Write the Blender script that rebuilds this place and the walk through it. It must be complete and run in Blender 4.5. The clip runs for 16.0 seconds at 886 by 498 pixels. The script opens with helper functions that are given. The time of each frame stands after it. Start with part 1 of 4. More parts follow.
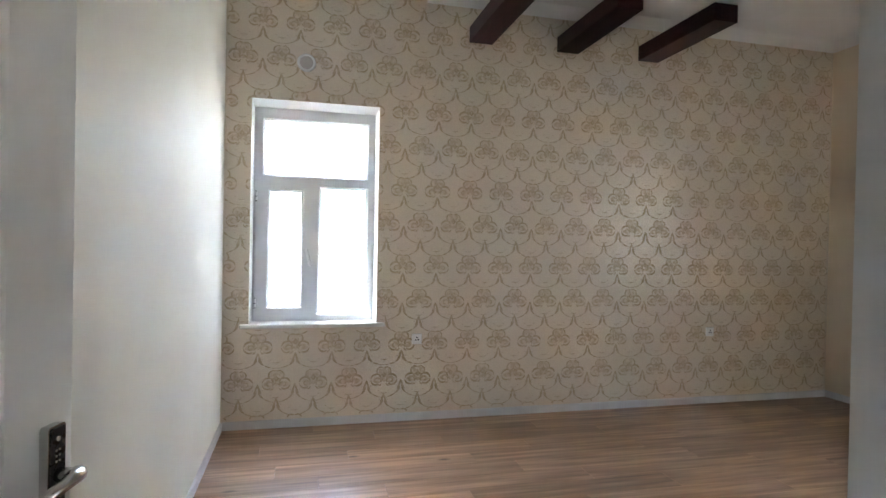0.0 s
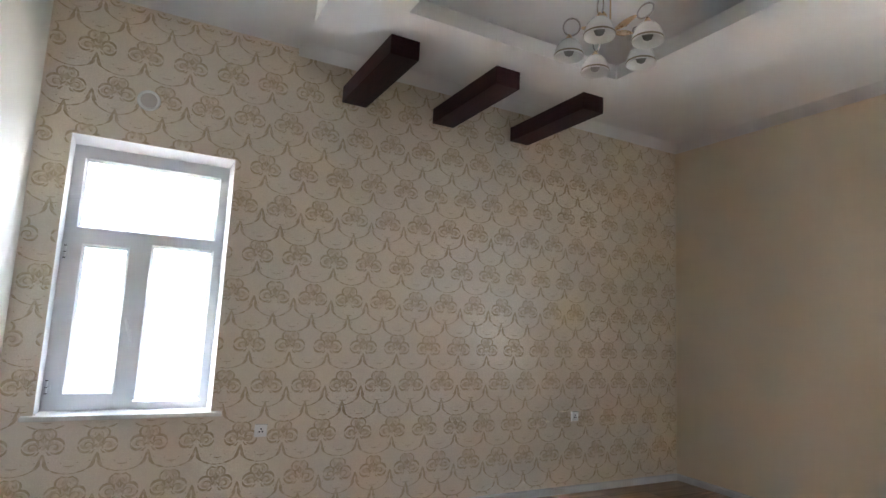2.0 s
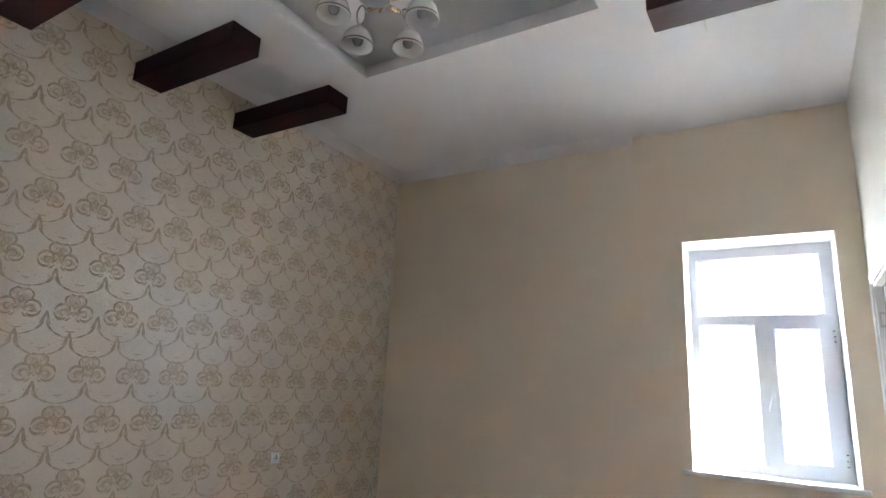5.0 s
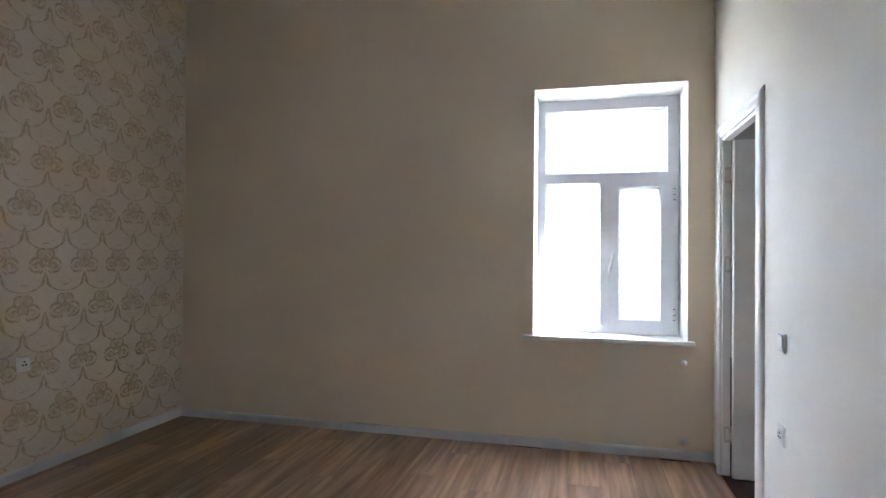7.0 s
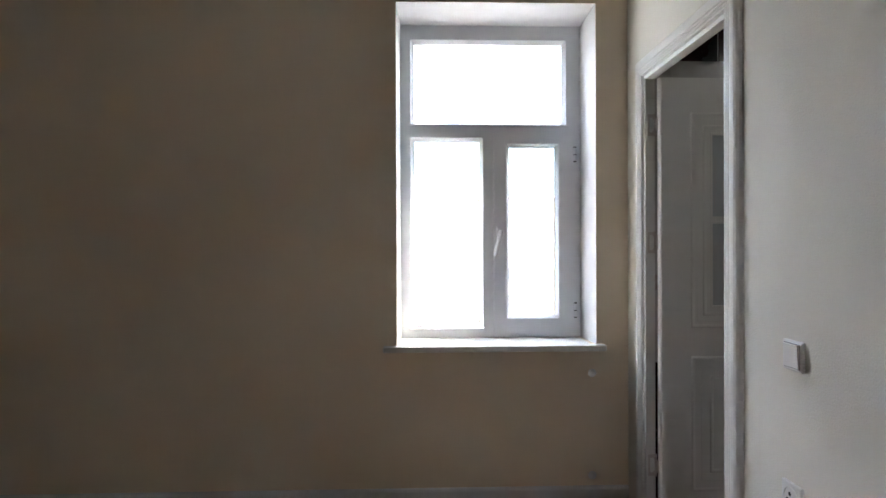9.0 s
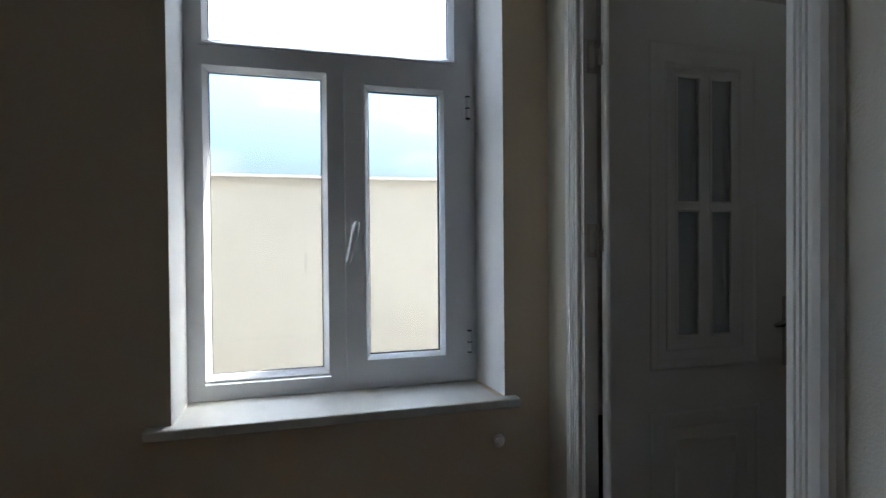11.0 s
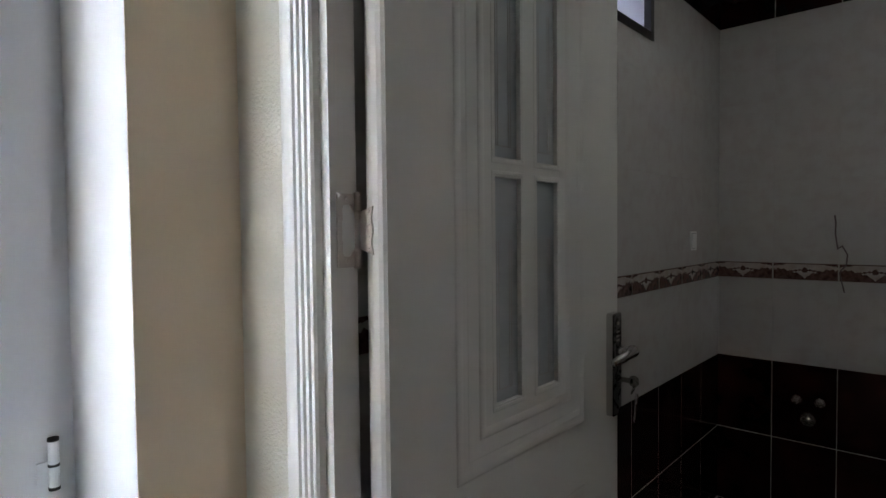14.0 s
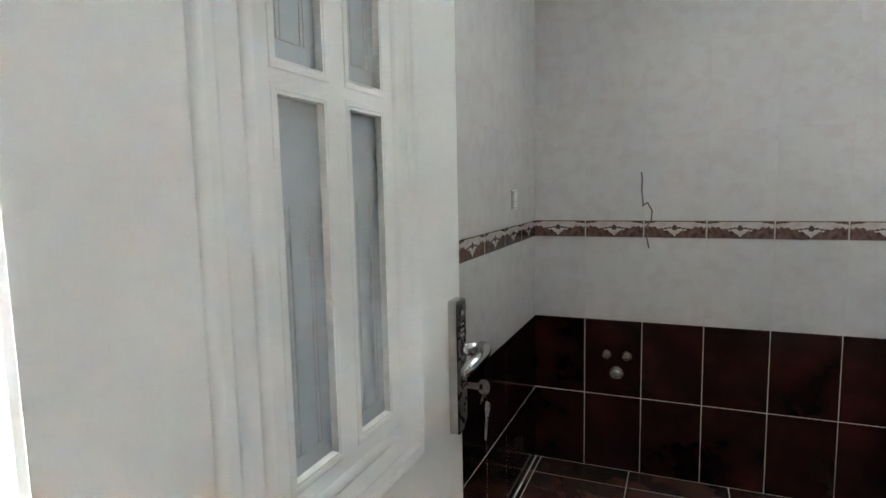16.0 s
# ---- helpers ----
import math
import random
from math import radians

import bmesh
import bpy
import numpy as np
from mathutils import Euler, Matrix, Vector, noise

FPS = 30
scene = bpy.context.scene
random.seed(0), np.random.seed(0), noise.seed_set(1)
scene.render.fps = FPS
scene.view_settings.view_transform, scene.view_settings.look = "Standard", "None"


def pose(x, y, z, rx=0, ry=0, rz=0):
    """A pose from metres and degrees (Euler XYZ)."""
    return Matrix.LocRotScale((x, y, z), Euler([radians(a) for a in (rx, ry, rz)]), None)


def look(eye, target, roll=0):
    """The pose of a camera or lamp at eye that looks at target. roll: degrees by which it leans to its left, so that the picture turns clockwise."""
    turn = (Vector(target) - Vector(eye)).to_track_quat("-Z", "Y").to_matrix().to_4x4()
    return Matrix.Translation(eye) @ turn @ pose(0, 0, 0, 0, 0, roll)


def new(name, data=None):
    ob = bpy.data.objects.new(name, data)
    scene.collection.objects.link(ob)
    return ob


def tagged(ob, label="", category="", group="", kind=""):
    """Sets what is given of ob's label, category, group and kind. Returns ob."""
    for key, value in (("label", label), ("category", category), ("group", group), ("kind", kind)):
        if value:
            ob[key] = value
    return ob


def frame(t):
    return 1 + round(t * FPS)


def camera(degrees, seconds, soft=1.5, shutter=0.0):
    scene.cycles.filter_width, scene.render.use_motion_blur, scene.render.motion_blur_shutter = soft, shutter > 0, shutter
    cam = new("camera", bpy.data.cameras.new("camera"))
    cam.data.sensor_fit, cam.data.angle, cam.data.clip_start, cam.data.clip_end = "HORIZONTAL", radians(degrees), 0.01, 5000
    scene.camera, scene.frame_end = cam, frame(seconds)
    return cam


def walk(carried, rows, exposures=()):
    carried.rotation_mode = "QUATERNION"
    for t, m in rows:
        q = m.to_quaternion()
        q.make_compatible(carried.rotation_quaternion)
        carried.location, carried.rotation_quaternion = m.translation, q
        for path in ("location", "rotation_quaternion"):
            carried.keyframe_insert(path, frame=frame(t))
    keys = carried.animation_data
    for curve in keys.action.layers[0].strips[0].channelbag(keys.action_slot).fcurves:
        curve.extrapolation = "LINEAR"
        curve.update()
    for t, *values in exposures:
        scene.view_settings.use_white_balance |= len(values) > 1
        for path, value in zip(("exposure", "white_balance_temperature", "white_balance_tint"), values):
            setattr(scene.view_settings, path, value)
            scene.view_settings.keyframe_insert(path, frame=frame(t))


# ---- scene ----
cam = camera(76.3, 16.0)
PATH = [
    (0, (0.643, 0.499, 1.436), (1.144, 2.518, 1.418), 1.1),
    (0.5, (0.656, 0.613, 1.444), (1.275, 2.599, 1.480), 1.7),
    (1, (0.683, 0.729, 1.450), (1.431, 2.665, 1.564), 1.9),
    (1.5, (0.701, 0.830, 1.438), (1.548, 2.720, 1.624), 2.0),
    (2, (0.744, 0.896, 1.449), (1.702, 2.722, 1.721), 2.8),
    (2.5, (0.748, 1.002, 1.438), (1.883, 2.702, 1.825), 3.2),
    (3, (0.696, 1.177, 1.460), (2.026, 2.702, 1.943), 3.4),
    (3.2, (0.690, 1.238, 1.472), (2.080, 2.698, 1.981), 3.6),
    (5.3, (1.098, 1.498, 1.286), (2.865, 2.509, 1.714), 2.2),
    (5.5, (1.163, 1.519, 1.308), (2.894, 2.454, 1.662), 1.8),
    (6, (1.338, 1.636, 1.336), (3.232, 2.472, 1.538), 1.5),
    (6.5, (1.509, 1.718, 1.335), (3.470, 2.402, 1.454), 1.0),
    (7, (1.714, 1.833, 1.320), (3.734, 2.330, 1.345), 0.5),
    (7.5, (1.952, 1.883, 1.297), (3.997, 2.267, 1.278), 0.5),
    (8, (2.270, 1.934, 1.288), (4.335, 2.172, 1.249), 0.7),
    (8.5, (2.600, 1.979, 1.270), (4.679, 2.051, 1.265), 0.1),
    (9, (2.878, 2.015, 1.264), (4.957, 1.951, 1.258), -0.2),
    (9.2, (3.015, 1.973, 1.257), (5.094, 1.898, 1.248), -0.3),
    (11.3, (4.095, 1.816, 1.300), (5.994, 1.191, 1.244), -0.5),
    (11.5, (4.174, 1.773, 1.322), (6.060, 1.112, 1.243), -0.5),
    (12, (4.344, 1.716, 1.290), (6.236, 0.852, 1.224), -0.1),
    (12.5, (4.541, 1.675, 1.289), (6.293, 0.557, 1.227), -0.2),
    (13, (4.650, 1.606, 1.294), (6.308, 0.353, 1.204), -0.8),
    (13.5, (4.753, 1.568, 1.288), (6.274, 0.152, 1.189), -0.6),
    (14, (4.853, 1.444, 1.283), (6.248, -0.096, 1.212), -0.6),
    (14.5, (4.932, 1.324, 1.281), (6.172, -0.346, 1.231), -0.7),
    (15, (4.968, 1.265, 1.283), (6.071, -0.496, 1.199), -0.6),
    (15.5, (5.007, 1.208, 1.282), (5.961, -0.637, 1.167), -0.6),
    (16, (5.064, 1.135, 1.281), (5.867, -0.770, 1.054), -1.2),
]
EXPOSURES = [(0.0, 6.15, 6900, 9), (1.5, 6.08, 6850, 10), (3.0, 6.2, 6500, 9), (5.5, 6.15, 6300, 9), (7.0, 5.65, 6300, 10), (8.0, 5.3, 6400, 10), (9.0, 4.7, 6850, 11),
             (11.3, 2.98, 6350, 5), (12.5, 3.08, 6450, 5), (13.0, 3.45, 6600, 6), (13.5, 4.05, 6700, 8), (14.0, 4.7, 6700, 9), (14.5, 5.6, 6700, 10),
             (15.3, 6.62, 6550, 7), (16.0, 7.0, 6400, 6)]
walk(cam, [(t, look(eye, target, roll)) for t, eye, target, roll in PATH], EXPOSURES)

# ---------------------------------------------------------------- light
SUN_DIR = Vector((0.185, -1.0, 1.15)).normalized()
sky_world = bpy.data.worlds.new("sky")
scene.world = sky_world
sky_world.use_nodes = True
wn, wl = sky_world.node_tree.nodes, sky_world.node_tree.links
sky = wn.new("ShaderNodeTexSky")
sky.sky_type = "NISHITA"
sky.sun_disc = False
sky.sun_elevation = math.asin(SUN_DIR.z)
sky.sun_rotation = math.atan2(SUN_DIR.x, SUN_DIR.y)
wcoord = wn.new("ShaderNodeTexCoord")
wmap = wn.new("ShaderNodeMapping")
wmap.inputs["Scale"].default_value = (2.0, 2.0, 6.0)
wnoise = wn.new("ShaderNodeTexNoise")
wnoise.inputs["Scale"].default_value = 1.3
wnoise.inputs["Detail"].default_value = 7
wramp = wn.new("ShaderNodeMapRange")
wramp.inputs["From Min"].default_value = 0.45
wramp.inputs["From Max"].default_value = 0.66
wmix = wn.new("ShaderNodeMix")
wmix.data_type = "RGBA"
wmix.inputs["B"].default_value = (6.6, 6.7, 6.9, 1)
wl.new(wcoord.outputs["Generated"], wmap.inputs["Vector"])
wl.new(wmap.outputs["Vector"], wnoise.inputs["Vector"])
wl.new(wnoise.outputs["Fac"], wramp.inputs["Value"])
wl.new(wramp.outputs["Result"], wmix.inputs["Factor"])
wl.new(sky.outputs["Color"], wmix.inputs["A"])
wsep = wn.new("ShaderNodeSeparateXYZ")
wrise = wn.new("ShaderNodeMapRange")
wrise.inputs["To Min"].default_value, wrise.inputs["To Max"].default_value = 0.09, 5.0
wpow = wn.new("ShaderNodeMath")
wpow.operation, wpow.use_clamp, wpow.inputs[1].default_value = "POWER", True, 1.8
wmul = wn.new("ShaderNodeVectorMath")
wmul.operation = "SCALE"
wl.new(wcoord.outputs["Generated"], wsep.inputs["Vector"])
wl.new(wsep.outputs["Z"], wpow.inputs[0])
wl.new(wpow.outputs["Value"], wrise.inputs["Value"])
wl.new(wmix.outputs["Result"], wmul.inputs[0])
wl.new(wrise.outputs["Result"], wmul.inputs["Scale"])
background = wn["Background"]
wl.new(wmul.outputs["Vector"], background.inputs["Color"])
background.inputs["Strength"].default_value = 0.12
sun_data = bpy.data.lights.new("sun", "SUN")
sun_data.energy, sun_data.angle, sun_data.color = 3.5, radians(0.5), (1.0, 0.95, 0.88)
sun = new("sun", sun_data)
sun.matrix_world = look((0, 0, 30), Vector((0, 0, 30)) - SUN_DIR)

# ---------------------------------------------------------------- materials
def material(name, color, rough=0.6, metal=0.0, color2=None, scale=3.0, fine=60.0, bump=0.1, dist=0.002,
             spread=(0.35, 0.65), stretch=(1, 1, 1), per_object=0.0, spec=0.5, rough_var=0.08, coat=0.0):
    """Two scales of noise: broad tone between color and color2, fine grain into bump and roughness."""
    m = bpy.data.materials.new(name)
    m.use_nodes = True
    n, l = m.node_tree.nodes, m.node_tree.links
    b = n["Principled BSDF"]
    b.inputs["Metallic"].default_value = metal
    b.inputs["Specular IOR Level"].default_value = spec
    b.inputs["Coat Weight"].default_value = coat
    co = n.new("ShaderNodeTexCoord")
    mp = n.new("ShaderNodeMapping")
    mp.inputs["Scale"].default_value = stretch
    l.new(co.outputs["Object"], mp.inputs["Vector"])
    if per_object:
        info = n.new("ShaderNodeObjectInfo")
        mul = n.new("ShaderNodeMath")
        mul.operation = "MULTIPLY"
        mul.inputs[1].default_value = 37.0
        l.new(info.outputs["Random"], mul.inputs[0])
        l.new(mul.outputs["Value"], mp.inputs["Location"])
    broad = n.new("ShaderNodeTexNoise")
    broad.inputs["Scale"].default_value = scale
    broad.inputs["Detail"].default_value = 5
    l.new(mp.outputs["Vector"], broad.inputs["Vector"])
    grain = n.new("ShaderNodeTexNoise")
    grain.inputs["Scale"].default_value = fine
    grain.inputs["Detail"].default_value = 4
    l.new(mp.outputs["Vector"], grain.inputs["Vector"])
    rng = n.new("ShaderNodeMapRange")
    rng.inputs["From Min"].default_value, rng.inputs["From Max"].default_value = spread
    l.new(broad.outputs["Fac"], rng.inputs["Value"])
    mix = n.new("ShaderNodeMix")
    mix.data_type = "RGBA"
    c2 = color2 or tuple(0.9 * c for c in color)
    mix.inputs["A"].default_value, mix.inputs["B"].default_value = (*color, 1), (*c2, 1)
    l.new(rng.outputs["Result"], mix.inputs["Factor"])
    out = mix.outputs["Result"]
    if per_object:
        hsv = n.new("ShaderNodeHueSaturation")
        val = n.new("ShaderNodeMapRange")
        val.inputs["To Min"].default_value, val.inputs["To Max"].default_value = 1 - per_object, 1 + per_object
        l.new(info.outputs["Random"], val.inputs["Value"])
        l.new(val.outputs["Result"], hsv.inputs["Value"])
        l.new(out, hsv.inputs["Color"])
        out = hsv.outputs["Color"]
    l.new(out, b.inputs["Base Color"])
    rr_ = n.new("ShaderNodeMapRange")
    rr_.inputs["To Min"].default_value, rr_.inputs["To Max"].default_value = max(0.02, rough - rough_var), min(1, rough + rough_var)
    l.new(grain.outputs["Fac"], rr_.inputs["Value"])
    l.new(rr_.outputs["Result"], b.inputs["Roughness"])
    if bump:
        bp = n.new("ShaderNodeBump")
        bp.inputs["Strength"].default_value, bp.inputs["Distance"].default_value = bump, dist
        l.new(grain.outputs["Fac"], bp.inputs["Height"])
        l.new(bp.outputs["Normal"], b.inputs["Normal"])
    return m


def glass_material(name, tint=(1, 1, 1), rough=0.0, clear=1.0):
    m = bpy.data.materials.new(name)
    m.use_nodes = True
    b = m.node_tree.nodes["Principled BSDF"]
    b.inputs["Base Color"].default_value = (*tint, 1)
    b.inputs["Transmission Weight"].default_value = clear
    b.inputs["Roughness"].default_value = rough
    b.inputs["IOR"].default_value = 1.45
    return m


PAPER_A = material("damask_paper", (0.765, 0.67, 0.55), 0.27, color2=(0.725, 0.63, 0.51), scale=1.5, fine=160, bump=0.05, dist=0.0006, spec=1.0, rough_var=0.04)
PAPER_PRINT = material("damask_print", (0.475, 0.37, 0.24), 0.38, color2=(0.62, 0.51, 0.38), scale=26, fine=220, bump=0.3, dist=0.001, spread=(0.42, 0.70))
PAPER_TINT = material("damask_tint", (0.57, 0.46, 0.33), 0.35, color2=(0.70, 0.60, 0.475), scale=34, fine=220, bump=0.2, dist=0.0008, spread=(0.40, 0.62))
PAPER_B = material("sand_paper", (0.78, 0.665, 0.515), 0.52, color2=(0.75, 0.635, 0.48), scale=1.2, fine=140, bump=0.25, dist=0.0012)
PAPER_C = material("pearl_paper", (0.79, 0.772, 0.69), 0.58, color2=(0.76, 0.738, 0.655), scale=2.0, fine=190, bump=0.8, dist=0.0018, rough_var=0.16, spec=0.26)
CEIL_WHITE = material("ceiling_paint", (0.82, 0.81, 0.79), 0.75, color2=(0.79, 0.78, 0.76), scale=1.5, fine=90, bump=0.08)
REVEAL_WHITE = material("reveal_plaster", (0.84, 0.84, 0.83), 0.65, color2=(0.80, 0.80, 0.79), scale=5, fine=80, bump=0.1)
PVC = material("white_pvc", (0.80, 0.81, 0.83), 0.32, color2=(0.77, 0.78, 0.80), scale=4, fine=40, bump=0.02)
GASKET = material("black_gasket", (0.03, 0.03, 0.03), 0.7)
DOOR_WHITE = material("door_lacquer", (0.815, 0.805, 0.77), 0.36, color2=(0.805, 0.793, 0.755), scale=3, fine=40, bump=0.006, rough_var=0.03)
BASE_WHITE = material("skirting_white", (0.66, 0.66, 0.665), 0.42, color2=(0.60, 0.60, 0.60), scale=5, fine=40, bump=0.03)
MARBLE = material("sill_marble", (0.76, 0.75, 0.70), 0.34, color2=(0.60, 0.595, 0.54), scale=6.0, fine=50, bump=0.01, spread=(0.45, 0.78), stretch=(1.6, 0.7, 1), rough_var=0.04)
BEAM_WOOD = material("wenge_veneer", (0.048, 0.012, 0.013), 0.5, color2=(0.030, 0.008, 0.010), scale=6, fine=60, bump=0.08, stretch=(10, 0.7, 10), spec=0.22)
PLANK = material("oak_laminate", (0.495, 0.308, 0.20), 0.34, color2=(0.315, 0.176, 0.11), scale=3.0, fine=30, bump=0.06, dist=0.001,
                 spread=(0.36, 0.72), stretch=(0.55, 7, 7), per_object=0.18, rough_var=0.05)


def add_knots(m):
    """Sparse dark knots and fine dark streaks over the wood's tone."""
    n, l = m.node_tree.nodes, m.node_tree.links
    b = n["Principled BSDF"]
    base = b.inputs["Base Color"].links[0].from_socket
    co, info = n.new("ShaderNodeTexCoord"), n.new("ShaderNodeObjectInfo")
    mp = n.new("ShaderNodeMapping")
    mp.inputs["Scale"].default_value = (1.5, 3.6, 1)
    mul = n.new("ShaderNodeMath")
    mul.operation, mul.inputs[1].default_value = "MULTIPLY", 53.0
    l.new(info.outputs["Random"], mul.inputs[0])
    l.new(mul.outputs["Value"], mp.inputs["Location"])
    l.new(co.outputs["Object"], mp.inputs["Vector"])
    vor = n.new("ShaderNodeTexVoronoi")
    vor.inputs["Scale"].default_value = 1.0
    l.new(mp.outputs["Vector"], vor.inputs["Vector"])
    knot = n.new("ShaderNodeMapRange")
    knot.inputs["From Min"].default_value, knot.inputs["From Max"].default_value = 0.02, 0.085
    knot.inputs["To Min"].default_value, knot.inputs["To Max"].default_value = 0.32, 1.0
    l.new(vor.outputs["Distance"], knot.inputs["Value"])
    mp2 = n.new("ShaderNodeMapping")
    mp2.inputs["Scale"].default_value = (0.7, 13, 13)
    l.new(mul.outputs["Value"], mp2.inputs["Location"])
    l.new(co.outputs["Object"], mp2.inputs["Vector"])
    streak = n.new("ShaderNodeTexNoise")
    streak.inputs["Scale"].default_value, streak.inputs["Detail"].default_value = 2.2, 6
    l.new(mp2.outputs["Vector"], streak.inputs["Vector"])
    sr = n.new("ShaderNodeMapRange")
    sr.inputs["From Min"].default_value, sr.inputs["From Max"].default_value = 0.36, 0.62
    sr.inputs["To Min"].default_value, sr.inputs["To Max"].default_value = 0.66, 1.10
    l.new(streak.outputs["Fac"], sr.inputs["Value"])
    both = n.new("ShaderNodeMath")
    both.operation = "MULTIPLY"
    l.new(knot.outputs["Result"], both.inputs[0])
    l.new(sr.outputs["Result"], both.inputs[1])
    sc = n.new("ShaderNodeVectorMath")
    sc.operation = "SCALE"
    l.new(base, sc.inputs[0])
    l.new(both.outputs["Value"], sc.inputs["Scale"])
    l.new(sc.outputs["Vector"], b.inputs["Base Color"])


add_knots(PLANK)
SUBFLOOR = material("floor_underlay", (0.10, 0.07, 0.05), 0.8)
STEEL = material("satin_nickel", (0.68, 0.625, 0.58), 0.38, 1.0, fine=200, bump=0.05)
DULL_STEEL = material("dull_nickel", (0.21, 0.195, 0.185), 0.27, 1.0, fine=200, bump=0.05)
CHROME = material("polished_chrome", (0.60, 0.59, 0.59), 0.20, 1.0, bump=0)
GUNMETAL = material("dark_nickel", (0.12, 0.11, 0.11), 0.28, 1.0, bump=0)
PLASTIC = material("switch_plastic", (0.82, 0.82, 0.80), 0.35, bump=0)
VENT_LID = material("vent_lid_plastic", (0.52, 0.48, 0.45), 0.45, bump=0.02)
DARK = material("dark_slot", (0.02, 0.02, 0.02), 0.6, bump=0)
GOLD = material("pale_gold_metal", (0.72, 0.55, 0.36), 0.28, 1.0, bump=0)
CANOPY_CREAM = material("canopy_enamel", (0.60, 0.52, 0.36), 0.35, bump=0.02)
OPAL = material("opal_shade_glass", (0.83, 0.82, 0.78), 0.25, color2=(0.80, 0.78, 0.73), scale=8, bump=0.02)
SHADE_BAND = material("shade_gold_band", (0.30, 0.24, 0.16), 0.4, bump=0)
GLASS = glass_material("window_glass")
FROST = glass_material("frosted_glass", (0.50, 0.53, 0.54), 0.5, 0.25)
TILE_LIGHT = material("beige_wall_tile", (0.60, 0.58, 0.56), 0.16, color2=(0.57, 0.53, 0.51), scale=17, fine=30, bump=0.02, spread=(0.45, 0.66), per_object=0.02, rough_var=0.03)
TILE_DARK = material("maroon_wall_tile", (0.015, 0.0045, 0.0045), 0.12, color2=(0.040, 0.010, 0.008), spread=(0.42, 0.80), scale=6, fine=40, bump=0, per_object=0.12, rough_var=0.03, spec=0.3)
TILE_FLOOR = material("brown_floor_tile", (0.075, 0.035, 0.028), 0.22, color2=(0.045, 0.022, 0.018), scale=6, fine=40, bump=0.05, per_object=0.1, rough_var=0.04)
TILE_BORDER = material("border_tile_glaze", (0.60, 0.53, 0.49), 0.18, color2=(0.46, 0.37, 0.33), scale=20, fine=60, bump=0.05)
BORDER_PRINT = material("border_print", (0.075, 0.035, 0.03), 0.2, color2=(0.19, 0.11, 0.095), scale=45, fine=120, bump=0.08)
GROUT = material("pale_grout", (0.50, 0.46, 0.42), 0.85, color2=(0.42, 0.38, 0.34), scale=9, fine=150, bump=0.2)
YARD_PLASTER = material("yard_wall_plaster", (0.285, 0.285, 0.265), 0.9, color2=(0.25, 0.248, 0.23), scale=1.3, fine=45, bump=0.3, dist=0.004)
YARD_GROUND = material("yard_concrete", (0.40, 0.40, 0.39), 0.9, color2=(0.32, 0.32, 0.31), scale=0.8, fine=30, bump=0.3, dist=0.005)
FACADE = material("facade_stone", (0.55, 0.49, 0.40), 0.9, color2=(0.47, 0.41, 0.33), scale=2, fine=40, bump=0.3)
WIRE = material("grey_wire_sheath", (0.15, 0.10, 0.105), 0.5, bump=0)
HATCH_FRAME = material("dark_hatch_frame", (0.03, 0.022, 0.024), 0.4, bump=0.02)
HATCH_PANE = material("pale_reveal_paint", (0.78, 0.74, 0.82), 0.5, bump=0.03)
LAMP_GLOW = bpy.data.materials.new("lamp_diffuser")
LAMP_GLOW.use_nodes = True
LAMP_GLOW.node_tree.nodes["Principled BSDF"].inputs["Emission Color"].default_value = (0.95, 1.0, 1.0, 1)
LAMP_GLOW.node_tree.nodes["Principled BSDF"].inputs["Emission Strength"].default_value = 0.33
COPING = material("coping_mortar", (0.46, 0.46, 0.44), 0.9, fine=60, bump=0.2)
BULB = material("bulb_glass", (0.36, 0.34, 0.31), 0.2, bump=0)
DARK_LINE = material("switch_gap", (0.25, 0.25, 0.25), 0.6, bump=0)
HALL = material("hall_plaster", (0.58, 0.57, 0.55), 0.8, scale=2, fine=60)


# ---------------------------------------------------------------- builders
def box(bm, x0, x1, y0, y1, z0, z1):
    v = [bm.verts.new((x, y, z)) for z in (z0, z1) for y in (y0, y1) for x in (x0, x1)]
    for f in ((0, 2, 3, 1), (4, 5, 7, 6), (0, 1, 5, 4), (2, 6, 7, 3), (0, 4, 6, 2), (1, 3, 7, 5)):
        bm.faces.new([v[i] for i in f])
    return v


def soft_box(x0, x1, y0, y1, z0, z1, r=0.003, seg=2):
    bm = bmesh.new()
    box(bm, x0, x1, y0, y1, z0, z1)
    bmesh.ops.bevel(bm, geom=bm.edges[:], offset=r, segments=seg, affect="EDGES", profile=0.5)
    return bm


def boxes(*rows):
    bm = bmesh.new()
    for r in rows:
        box(bm, *r)
    return bm


def lathe(profile, n=24, cap=True):
    """A turned shape round z from (radius, z) pairs."""
    bm = bmesh.new()
    rings = []
    for r, z in profile:
        rings.append([bm.verts.new((r * math.cos(2 * math.pi * i / n), r * math.sin(2 * math.pi * i / n), z)) for i in range(n)])
    for a, b in zip(rings, rings[1:]):
        for i in range(n):
            bm.faces.new((a[i], a[(i + 1) % n], b[(i + 1) % n], b[i]))
    if cap:
        bm.faces.new(rings[0][::-1])
        bm.faces.new(rings[-1])
    return bm


